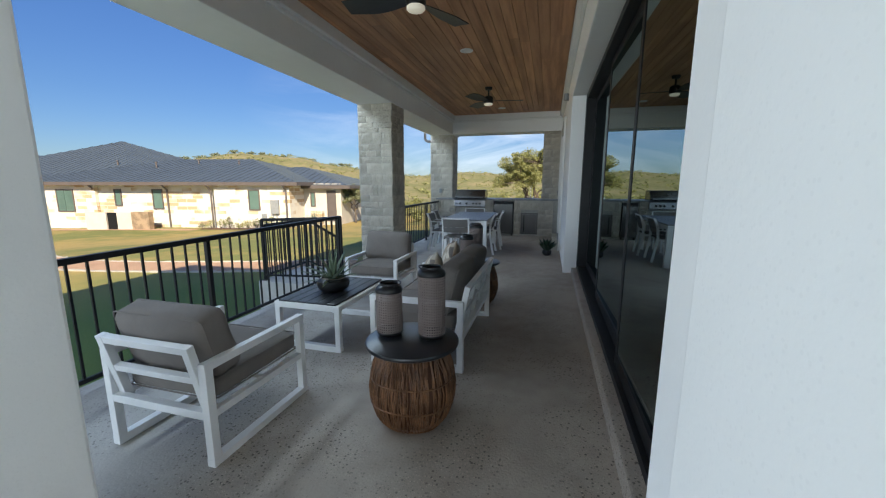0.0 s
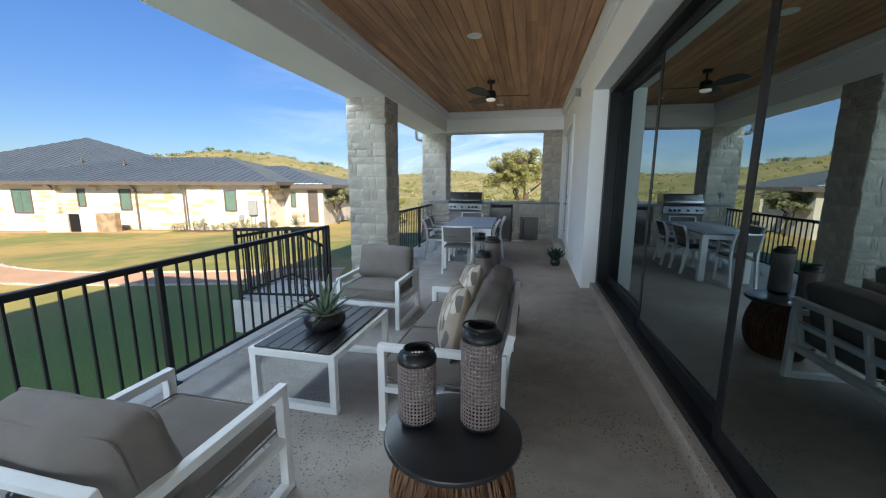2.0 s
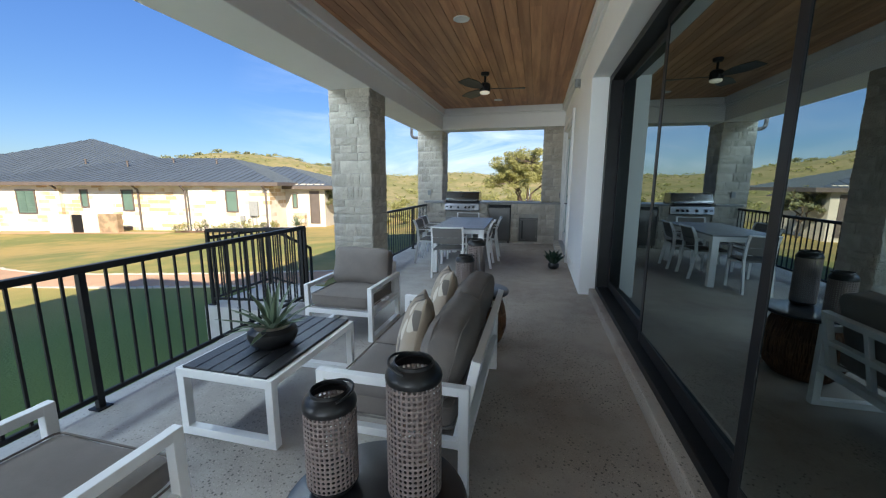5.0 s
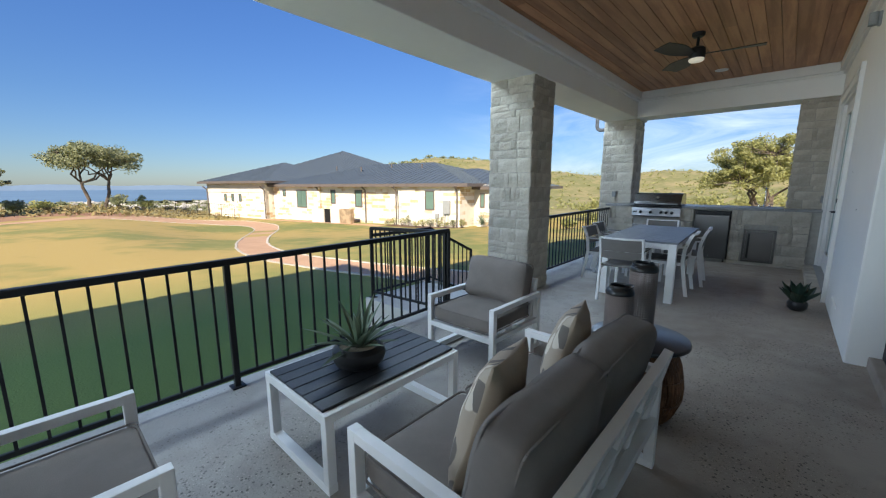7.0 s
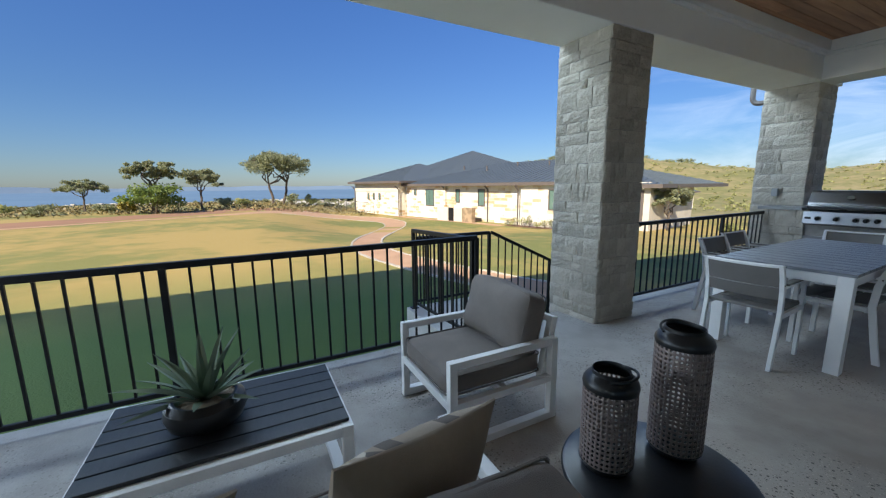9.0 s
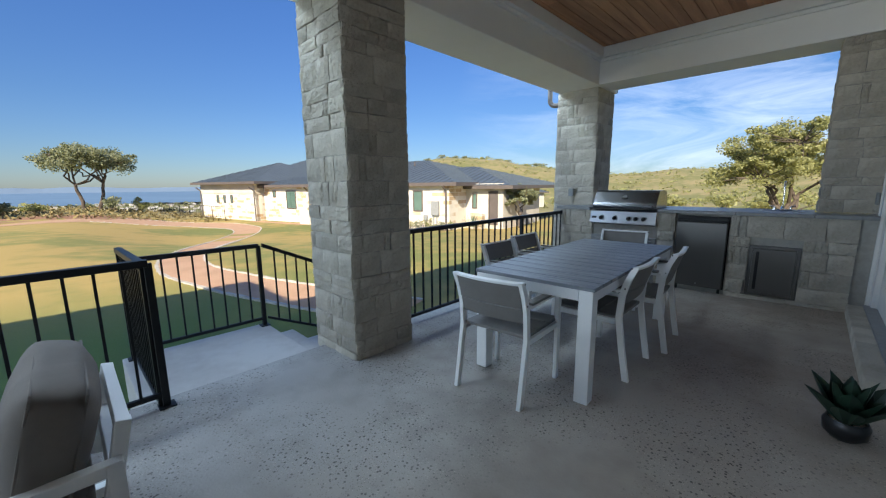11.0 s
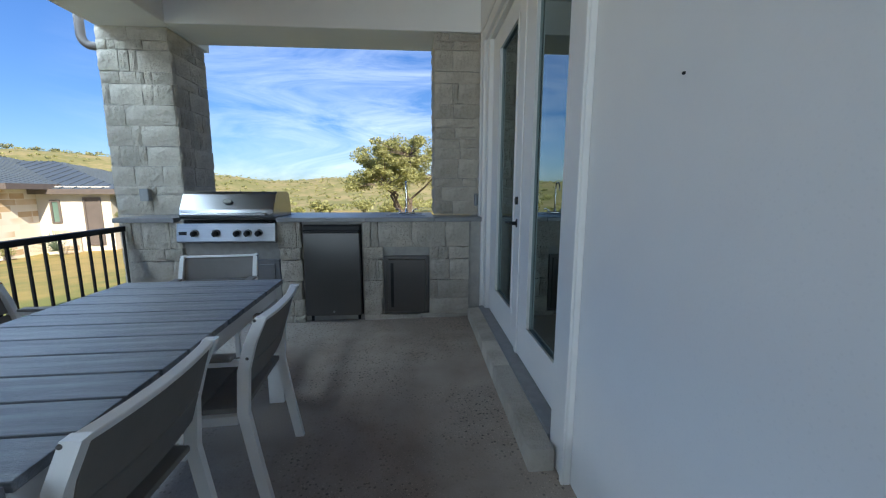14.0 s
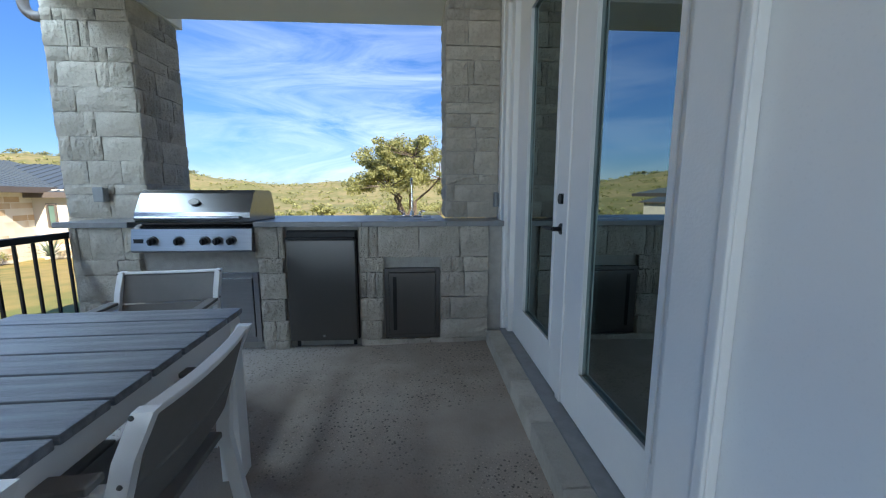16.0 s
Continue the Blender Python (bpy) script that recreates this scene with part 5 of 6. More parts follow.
cas = [(0.872, 0.899, DR_Y0 - 0.18, DR_Y0, 0.0, DR_TOP + 0.12), (0.872, 0.899, DR_Y1, DR_Y1 + 0.12, 0.0, DR_TOP + 0.12), (0.872, 0.899, DR_Y0, DR_Y1, DR_TOP, DR_TOP + 0.12),
       (0.86, 0.872, DR_Y0 - 0.18, DR_Y0 - 0.15, 0.0, DR_TOP + 0.12), (0.86, 0.872, DR_Y1 + 0.09, DR_Y1 + 0.12, 0.0, DR_TOP + 0.12), (0.86, 0.872, DR_Y0 - 0.15, DR_Y1 + 0.09, DR_TOP + 0.09, DR_TOP + 0.12),
       (0.905, 0.94, DR_Y0, DR_Y0 + 0.035, 0.12, DR_TOP), (0.905, 1.02, DR_Y1 - 0.085, DR_Y1, 0.12, DR_TOP), (0.905, 1.02, DR_Y0 + 0.075, DR_Y1 - 0.085, DR_TOP - 0.025, DR_TOP)]
structure(boxes("door_frame", cas, TRIM, bevel=0.005), "white moulded casing and jambs round the french doors")
structure(box("threshold", 0.86, 1.05, DR_Y0 + 0.0, DR_Y1, 0.02, 0.145, COUNTER, bevel=0.006), "grey metal threshold under the doors")
step = structure(box("step_door", 0.752, 0.858, 8.47, 10.5, -0.03, 0.02, MORTAR), "limestone step in front of the doors")
for k in range(5):
    y0 = 8.47 + k * 0.406
    box("stone_tread", 0.748, 0.862, y0 + 0.004, y0 + 0.402, 0.0, 0.135, STONE, step, 0.008)
# small things on the house wall
for y, z in ((7.18, 1.17), (7.925, 1.515)):
    bm = bmesh.new()
    add_tube(bm, (0, 0, 0), (-0.005, 0, 0), 0.0042, 0.003, sides=10)
    o = part("wall_screw", bm, BLACK)
    o.location = (WALL_X, y, z)
    tagged(o, "small dark screw head in the stucco wall", "screw", "wall screws")
hs = thing("hose_stub", Matrix.Translation((0.90, 7.45, 0.20)), "short white pipe stub curving out of the wall", "pipe")
bm = bmesh.new()
pts = [Vector((-0.03 * math.sin(a), 0.09 * math.cos(a) * 0.6, 0.11 * math.sin(a))) for a in [math.pi * k / 10 for k in range(11)]]
for p, q in zip(pts, pts[1:]):
    add_tube(bm, p, q, 0.009, sides=8)
part("pipe_loop", bm, TRIM, hs, smooth=True)
for x, y, z, face in ((0.899, 10.74, 1.16, "x"), (0.899, 10.7, 0.42, "x"), (-2.35, 10.925, 1.20, "y")):
    th = thing("outlet_box", Matrix.Translation((x, y, z)) @ (Matrix.Rotation(math.pi / 2, 4, "Z") if face == "x" else Matrix.Identity(4)) if face == "y" else Matrix.Translation((x, y, z)) @ Matrix.Rotation(radians(-90), 4, "Z"), "grey weatherproof outlet box fixed to the wall", "outlet", "outlet boxes")
    box("box_body", -0.036, 0.036, -0.035, 0.004, -0.055, 0.055, PLASTIC_GREY, th, 0.006)
    box("cover", -0.041, 0.041, -0.062, -0.036, -0.06, 0.06, PLASTIC_GREY, th, 0.01, "clear grey bubble cover")


# ---- outdoor kitchen ----
CY = 10.52
CF = 0.0
kb = thing("grill_counter", Matrix.Identity(4), "limestone outdoor kitchen counter base", "counter")
boxes("core", [(-2.25, 0.895, CY + 0.04, 11.25, -0.3, 0.962)], MORTAR, kb)
X0 = -2.30
openings = [(-1.83 - X0, -1.00 - X0, 0.76, 0.97), (-1.83 - X0, -0.985 - X0, 0.06, 0.63), (-0.785 - X0, -0.235 - X0, -0.1, 0.97), (-0.05 - X0, 0.385 - X0, 0.08, 0.645)]
stone_face(kb, (X0, CY), (0.76, CY), -0.03, 0.963, random.Random(12), holes=openings, courses=[0.105, 0.155, 0.18, 0.2, 0.115, 0.24])
stone_face(kb, (X0, 11.2), (X0, CY), -0.2, 0.963, random.Random(14), courses=[0.105, 0.155, 0.18, 0.2, 0.115, 0.24])
slab = thing("countertop", Matrix.Identity(4), "grey stone countertop with an eased edge", "countertop")
box("slab", -2.37, -1.86, CY - 0.05, 10.94, 0.964, 1.004, COUNTER, slab, 0.004)
box("slab", -0.985, -0.2, CY - 0.05, 11.32, 0.964, 1.004, COUNTER, slab, 0.004)
box("slab", -0.197, 0.43, CY - 0.05, 11.32, 0.964, 1.004, COUNTER, slab, 0.004)
box("slab", 0.433, 0.868, CY - 0.05, 10.865, 0.964, 1.004, COUNTER, slab, 0.004)
box("slab", -1.857, -0.988, 11.0, 11.32, 0.964, 1.004, COUNTER, slab, 0.004)

# grill
gr = thing("gas_grill", Matrix.Translation((-1.415, CY, 0)), "stainless steel built-in gas grill with closed hood", "grill")
box("firebox", -0.41, 0.41, 0.03, 0.47, 0.77, 0.995, STEEL_DARK, gr, 0.006)
bm = bmesh.new()
prof = [(-0.02, 1.00), (-0.035, 1.035), (-0.02, 1.075), (0.06, 1.21), (0.10, 1.235), (0.36, 1.235), (0.40, 1.215), (0.44, 1.10), (0.44, 1.00)]
L = [bm.verts.new((-0.405, y, z)) for y, z in prof]
R = [bm.verts.new((0.405, y, z)) for y, z in prof]
for i in range(len(prof) - 1):
    bm.faces.new((L[i], R[i], R[i + 1], L[i + 1]))
bm.faces.new(L[::-1])
bm.faces.new(R)
HOOD = material("hood_steel", (0.20, 0.20, 0.205), 0.24, 1.0, dark=(0.17, 0.17, 0.175), scale=4, stretch=(1, 60, 60))
hood = part("hood", bm, HOOD, gr, "curved brushed steel hood")
bm = bmesh.new()
add_tube(bm, (-0.36, -0.085, 1.035), (0.36, -0.085, 1.035), 0.014, sides=14)
for x in (-0.34, 0.34):
    add_tube(bm, (x, -0.085, 1.035), (x, -0.03, 1.035), 0.011, sides=10)
part("hood_handle", bm, STEEL, gr, smooth=True)
bm = bmesh.new()
vs = add_tube(bm, (0, 0, 0), (0, 0, 0.012), 0.036, sides=28)
bmesh.ops.scale(bm, vec=(1, 0.62, 1), verts=vs)
th_ = part("thermometer", bm, STEEL_DARK, gr, "oval temperature gauge")
th_.matrix_local = Matrix.Translation((0.0, 0.012, 1.145)) @ Matrix.Rotation(radians(60), 4, "X")
bm = bmesh.new()
A = [bm.verts.new((-0.42, y, z)) for y, z in ((-0.075, 0.80), (-0.05, 0.955), (0.02, 0.985), (0.02, 0.78), (-0.06, 0.785))]
B = [bm.verts.new((0.42, v.co.y, v.co.z)) for v in A]
for i in range(5):
    bm.faces.new((A[i], B[i], B[(i + 1) % 5], A[(i + 1) % 5]))
bm.faces.new(A[::-1])
bm.faces.new(B)
panel = part("control_panel", bm, STEEL, gr, "sloping brushed steel control panel")
for x in (-0.265, -0.085, 0.095, 0.185, 0.28):
    bm = bmesh.new()
    add_tube(bm, (x, -0.062, 0.872), (x, -0.075, 0.870), 0.034, sides=26)
    part("bezel", bm, STEEL, gr, smooth=True)
    bm = bmesh.new()
    add_tube(bm, (x, -0.074, 0.870), (x, -0.105, 0.865), 0.025, 0.022, sides=22)
    add_box(bm, x - 0.006, x + 0.006, -0.116, -0.10, 0.843, 0.888, 0.002)
    part("knob", bm, BLACK, gr, "black control knob", smooth=True)
box("badge", -0.40, -0.335, -0.0685, -0.062, 0.855, 0.885, BLACK, gr)
boxes("vent_slots", [(-0.36 + k * 0.022, -0.348 + k * 0.022, -0.049, -0.03, 0.963, 0.972) for k in range(33)], BLACK, gr)
# doors under the grill
ad = thing("access_doors", Matrix.Translation((-1.415, CY, 0)), "pair of stainless steel access doors under the grill", "cabinet door")
boxes("door_frame", [(-0.415, -0.375, -0.012, 0.03, 0.075, 0.62), (0.385, 0.425, -0.012, 0.03, 0.075, 0.62), (-0.375, 0.385, -0.012, 0.03, 0.58, 0.62), (-0.375, 0.385, -0.012, 0.03, 0.075, 0.115)], STEEL, ad, 0.003)
for x0, x1, hx in ((-0.372, 0.002, -0.03), (0.008, 0.382, 0.04)):
    d = box("door", x0, x1, -0.02, 0.02, 0.118, 0.577, STEEL, ad, 0.003)
    bm = bmesh.new()
    add_tube(bm, (hx, -0.05, 0.22), (hx, -0.05, 0.48), 0.008, sides=10)
    for z in (0.24, 0.46):
        add_tube(bm, (hx, -0.05, z), (hx, -0.019, z), 0.006, sides=8)
    part("handle", bm, STEEL, d, smooth=True)
# fridge
fr = thing("outdoor_fridge", Matrix.Translation((-0.51, CY, 0)), "compact stainless fridge set into the counter", "fridge")
box("cabinet", -0.262, 0.262, 0.02, 0.45, 0.075, 0.935, BLACK, fr, 0.006)
box("top_grille", -0.255, 0.255, -0.012, 0.019, 0.872, 0.93, BLACK, fr, 0.008, "black plastic grip above the door")
box("door", -0.255, 0.255, -0.045, 0.018, 0.085, 0.868, STEEL_DARK, fr, 0.01, "dark brushed steel door")
box("handle_lip", -0.25, 0.25, -0.06, -0.02, 0.872, 0.888, BLACK, fr, 0.005)
bm = bmesh.new()
add_tube(bm, (0.0, -0.044, 0.125), (0.0, -0.05, 0.125), 0.01, sides=14)
part("lock", bm, STEEL, fr, smooth=True)
for x in (-0.22, 0.22):
    bm = bmesh.new()
    add_tube(bm, (x, 0.05, -0.02), (x, 0.05, 0.076), 0.018, sides=10)
    part("foot", bm, BLACK, fr)
# single access door
sd = thing("access_door", Matrix.Translation((0.168, CY, 0)), "dark stainless access door with recessed grip", "cabinet door")
boxes("door_frame", [(-0.212, -0.18, -0.012, 0.03, 0.085, 0.64), (0.18, 0.212, -0.012, 0.03, 0.085, 0.64), (-0.18, 0.18, -0.012, 0.03, 0.61, 0.64), (-0.18, 0.18, -0.012, 0.03, 0.085, 0.115)], STEEL_DARK, sd, 0.003)
box("door", -0.178, 0.178, -0.02, 0.02, 0.118, 0.607, STEEL_DARK, sd, 0.004)
box("grip_slot", -0.15, -0.122, -0.023, -0.018, 0.15, 0.575, BLACK, sd, 0.002, "black recessed grip")
# sink and tap
sk = thing("bar_sink", Matrix.Translation((0.16, 10.88, 1.004)), "small drop-in steel bar sink", "sink")
boxes("rim", [(-0.19, 0.19, -0.2, -0.175, 0, 0.006), (-0.19, 0.19, 0.175, 0.2, 0, 0.006), (-0.19, -0.165, -0.175, 0.175, 0, 0.006), (0.165, 0.19, -0.175, 0.175, 0, 0.006)], STEEL, sk, 0.002)
box("basin", -0.165, 0.165, -0.175, 0.175, 0.0, 0.002, STEEL_DARK, sk)
tp = thing("faucet", Matrix.Translation((0.16, 11.02, 1.01)), "chrome bar faucet with a tall gooseneck", "faucet")
CHROME = material("chrome", (0.75, 0.75, 0.76), 0.08, 1.0, scale=4)
bm = bmesh.new()
add_box(bm, -0.09, 0.09, -0.025, 0.025, 0, 0.012, 0.005)
add_tube(bm, (0, 0, 0.01), (0, 0, 0.05), 0.02, 0.013, sides=14)
part("base", bm, CHROME, tp, smooth=True)
bm = bmesh.new()
pts = [Vector((0, 0, 0.04)), Vector((0, 0, 0.27))] + [Vector((0, -0.055 + 0.055 * math.cos(a), 0.27 + 0.055 * math.sin(a))) for a in [math.pi * k / 8 for k in range(1, 9)]] + [Vector((0, -0.11, 0.24))]
for p, q in zip(pts, pts[1:]):
    add_tube(bm, p, q, 0.008, sides=10)
part("spout", bm, CHROME, tp, smooth=True)
for s in (-1, 1):
    bm = bmesh.new()
    add_tube(bm, (s * 0.07, 0, 0.01), (s * 0.07, 0, 0.04), 0.011, sides=10)
    add_tube(bm, (s * 0.07, 0, 0.038), (s * 0.115, 0, 0.046), 0.007, 0.009, sides=10)
    part("tap_handle", bm, CHROME, tp, smooth=True)
# rainwater elbow at the beam's corner
ds = thing("downspout", Matrix.Translation((-2.75, 11.04, 0)), "grey metal downspout elbow under the eave", "downspout")
bm = bmesh.new()
pts = [Vector((-0.115, 0, 3.55)), Vector((-0.115, 0, 2.69))] + [Vector((-0.115 + 0.10 - 0.10 * math.cos(a), 0, 2.69 - 0.10 * math.sin(a))) for a in [radians(15 * k) for k in range(1, 7)]] + [Vector((0.10, 0, 2.59))]
for p, q in zip(pts, pts[1:]):
    add_tube(bm, p, q, 0.038, sides=12)
part("pipe", bm, FASCIA, ds, smooth=True)


# ---- columns ----
stone_column("stone_column", -2.66, -2.03, 6.67, 7.24, -0.1, BEAM_Z, 3, "rough cream limestone column standing at the patio edge")
stone_column("stone_column", -2.67, -2.03, 10.95, 11.55, -0.15, BEAM_Z, 8, "rough cream limestone column beside the grill counter")
stone_column("stone_pilaster", 0.455, 0.898, 10.88, 11.40, 1.004, BEAM_Z, 5, "cream limestone pilaster above the counter", faces="sw")
structure(boxes("wall_kitchen", [(-2.03, 0.898, 11.26, 11.5, -0.6, 0.962)], STUCCO), "low white wall behind the counter")

# ---- the neighbouring house ----
HOUSE = Matrix.Translation((-24.23, 24.04, -2.07)) @ Matrix.Rotation(math.atan(0.19), 4, "Z") @ Matrix.Scale(1.385, 4)
house = thing("house", HOUSE, "single-storey buff limestone house with grey metal roof", "house")


def stone_wall_material():
    m = material("house_ashlar", (0.62, 0.55, 0.43), 0.9, scale=0.9)
    n, l = m.node_tree.nodes, m.node_tree.links
    b = n["Principled BSDF"]
    tc, sx, cb, br = n.new("ShaderNodeTexCoord"), n.new("ShaderNodeSeparateXYZ"), n.new("ShaderNodeCombineXYZ"), n.new("ShaderNodeTexBrick")
    ad = n.new("ShaderNodeMath")
    ad.operation = "ADD"
    l.new(tc.outputs["Object"], sx.inputs["Vector"])
    l.new(sx.outputs["X"], ad.inputs[0])
    l.new(sx.outputs["Y"], ad.inputs[1])
    l.new(ad.outputs[0], cb.inputs["X"])
    l.new(sx.outputs["Z"], cb.inputs["Y"])
    l.new(cb.outputs["Vector"], br.inputs["Vector"])
    br.inputs["Scale"].default_value = 1.0
    br.inputs["Brick Width"].default_value, br.inputs["Row Height"].default_value = 0.62, 0.21
    br.inputs["Mortar Size"].default_value, br.inputs["Bias"].default_value = 0.012, 0.0
    br.offset, br.squash, br.squash_frequency = 0.37, 1.6, 3
    br.inputs["Color1"].default_value, br.inputs["Color2"].default_value = (0, 0, 0, 1), (1, 1, 1, 1)
    br.inputs["Mortar"].default_value = (0.3, 0.3, 0.3, 1)
    big, ad2, tones = n.new("ShaderNodeTexNoise"), n.new("ShaderNodeMath"), n.new("ShaderNodeValToRGB")
    big.inputs["Scale"].default_value, big.inputs["Detail"].default_value = 0.55, 2
    l.new(cb.outputs["Vector"], big.inputs["Vector"])
    ad2.operation = "MULTIPLY_ADD"
    ad2.inputs[1].default_value = 0.55
    l.new(br.outputs["Color"], ad2.inputs[0])
    l.new(big.outputs["Fac"], ad2.inputs[2])
    tones.color_ramp.elements[0].position, tones.color_ramp.elements[0].color = 0.62, (0.76, 0.715, 0.62, 1)
    tones.color_ramp.elements[1].position, tones.color_ramp.elements[1].color = 1.0, (0.46, 0.31, 0.16, 1)
    for pos, c in ((0.74, (0.69, 0.64, 0.545, 1)), (0.86, (0.75, 0.705, 0.615, 1)), (0.93, (0.60, 0.47, 0.31, 1))):
        tones.color_ramp.elements.new(pos).color = c
    l.new(ad2.outputs[0], tones.inputs["Fac"])
    old = b.inputs["Base Color"].links[0].from_socket
    mx = n.new("ShaderNodeMixRGB")
    mx.inputs["Fac"].default_value = 0.2
    l.new(tones.outputs["Color"], mx.inputs["Color1"])
    l.new(old, mx.inputs["Color2"])
    l.new(mx.outputs["Color"], b.inputs["Base Color"])
    return m


ASHLAR = stone_wall_material()
WH = 2.45


def hip_roof(name, u0, u1, v0, v1, z, pitch, parent, cut_left=False):
    """A hipped metal roof with standing seams on all its slopes and a brown fascia."""
    run = (v1 - v0) / 2
    h = run * pitch
    ra, rb = (u0 + (0 if cut_left else run)), u1 - run
    vm = (v0 + v1) / 2
    bm = bmesh.new()
    P = [Vector(c) for c in ((u0, v0, z), (u1, v0, z), (u1, v1, z), (u0, v1, z))]
    A, B = Vector((ra, vm, z + h)), Vector((rb, vm, z + h))
    if ra > rb:
        A = B = Vector(((u0 + u1) / 2, vm, z + h * (u1 - u0) / (2 * run)))
    faces = [(P[0], P[1], B, A), (P[1], P[2], B), (P[2], P[3], A, B), (P[3], P[0], A)]
    for f in faces:
        q = [bm.verts.new(c) for c in f]
        bm.faces.new(q)
    bm.faces.new([bm.verts.new(c) for c in P][::-1])
    ob = part("roof", bm, ROOF, parent, "slate grey standing seam metal roof")
    bm = bmesh.new()
    step = 0.42
    for f in faces:
        e0, e1 = f[0], f[1]
        d = (e1 - e0)
        L = d.length
        d.normalize()
        top = f[2:]
        up = (top[0] - e0) - d * (top[0] - e0).dot(d)
        up.normalize()
        k = step / 2
        while k < L:
            # the slope's height at this place along the eave
            lim = 1e9
            for c, sgn in ((top[-1], 1), (top[0], -1)):
                run_c = (c - e0).dot(d) if sgn > 0 else L - (c - e0).dot(d)
                dist = k if sgn > 0 else L - k
                hgt = (c - e0).dot(up)
                if run_c > 1e-3:
                    lim = min(lim, hgt * dist / run_c)
                else:
                    lim = min(lim, hgt)
            lim = min(lim, max((c - e0).dot(up) for c in top))
            if lim > 0.1:
                a, b = e0 + d * k, e0 + d * k + up * lim
                nrm = d.cross(up)
                w = 0.018
                v = [bm.verts.new(c) for c in (a - d * w, a + d * w, b + d * w, b - d * w, a - d * w + nrm * 0.028, a + d * w + nrm * 0.028, b + d * w + nrm * 0.028, b - d * w + nrm * 0.028)]
                for idx in ((4, 5, 6, 7), (0, 4, 7, 3), (1, 2, 6, 5), (0, 1, 5, 4)):
                    bm.faces.new([v[i] for i in idx])
            k += step
    part("roof_seams", bm, ROOF, ob)
    boxes("fascia", [(u0, u1, v0 - 0.06, v0 - 0.002, z - 0.17, z + 0.02), (u0, u1, v1 + 0.002, v1 + 0.06, z - 0.17, z + 0.02), (u0 - 0.06, u0 - 0.002, v0 - 0.06, v1 + 0.06, z - 0.17, z + 0.02), (u1 + 0.002, u1 + 0.06, v0 - 0.06, v1 + 0.06, z - 0.17, z + 0.02)], FASCIA, ob)
    return ob


boxes("wall", [(0.0, 4.35, -0.25, 7.0, -0.25, WH)], ASHLAR, house, label="buff limestone wall")
boxes("wall", [(-7.3, -0.002, 0.05, 7.0, -0.25, WH)], ASHLAR, house, label="buff limestone wall")
boxes("wall", [(-12.6, -7.302, -0.15, 7.0, -0.25, WH)], ASHLAR, house, label="buff limestone wall")
boxes("wall", [(-21.2, -12.8, -0.75, 9.0, -0.25, WH - 0.5)], ASHLAR, house, label="buff limestone wall")
boxes("wall", [(-21.25, -12.75, -0.80, 9.0, WH - 0.49, WH + 0.3)], HOUSE_STUCCO, house, label="cream stucco upper wall")
boxes("wall", [(4.352, 6.6, 1.5, 7.0, -0.25, WH + 0.1)], HOUSE_STUCCO, house, label="cream stucco porch wall")
boxes("wall", [(4.8, 5.6, 1.0, 1.35, -0.25, 0.95)], ASHLAR, house, label="low limestone porch wall")
hip_roof("roof", -12.9, 4.9, -0.5, 11.6, WH + 0.15, 0.27, house)
hip_roof("roof", -21.7, -11.8, -1.3, 9.4, WH + 0.42, 0.36, house)
hip_roof("roof", -21.2, -6.4, 1.3, 15.9, WH + 0.35, 0.42, house)
hip_roof("roof", -3.0, 7.2, 1.2, 10.6, WH - 0.02, 0.27, house)


def house_window(u0, u1, z0, z1, v, mat, shutters=False):
    wn_ = thing("window", Matrix.Identity(4), "", "")
    wn_.parent = house
    for k in list(wn_.keys()):
        del wn_[k]
    boxes("frame", [(u0, u0 + 0.06, v - 0.05, v + 0.06, z0, z1), (u1 - 0.06, u1, v - 0.05, v + 0.06, z0, z1), (u0 + 0.06, u1 - 0.06, v - 0.05, v + 0.06, z1 - 0.06, z1), (u0 + 0.06, u1 - 0.06, v - 0.05, v + 0.06, z0, z0 + 0.06)], FASCIA, wn_)
    if shutters:
        n = 9
        boxes("shutter", [(u0 + 0.07, (u0 + u1) / 2 - 0.03, v - 0.04, v - 0.01, z0 + 0.07 + (z1 - z0 - 0.14) * k / n, z0 + 0.07 + (z1 - z0 - 0.14) * (k + 0.7) / n) for k in range(n)], SHADE_GREEN, wn_)
        boxes("shutter", [((u0 + u1) / 2 + 0.03, u1 - 0.07, v - 0.04, v - 0.01, z0 + 0.07 + (z1 - z0 - 0.14) * k / n, z0 + 0.07 + (z1 - z0 - 0.14) * (k + 0.7) / n) for k in range(n)], SHADE_GREEN, wn_)
    box("pane", u0 + 0.05, u1 - 0.05, v - 0.008, v + 0.004, z0 + 0.05, z1 - 0.05, mat, wn_)
    return wn_


house_window(2.0, 2.65, 1.08, 2.22, -0.25, SHADE_GREEN)
house_window(-3.95, -3.3, 1.08, 2.22, 0.05, SHADE_GREEN)
house_window(-6.3, -5.85, 1.25, 2.22, 0.05, SHADE_GREEN)
house_window(-9.75, -8.65, 0.9, 2.2, -0.15, SHADE_GREEN, True)
house_window(-11.4, -11.05, 1.7, 2.2, -0.15, SHADE_GREEN)
for u in (-18.6, -17.5, -16.4):
    house_window(u, u + 0.35, 1.2, 1.85, -0.75, SHADE_GREEN)
house_window(4.75, 5.05, 1.2, 2.05, 1.5, SHADE_GREEN)
house_window(5.75, 6.3, 0.35, 2.15, 1.5, FASCIA)
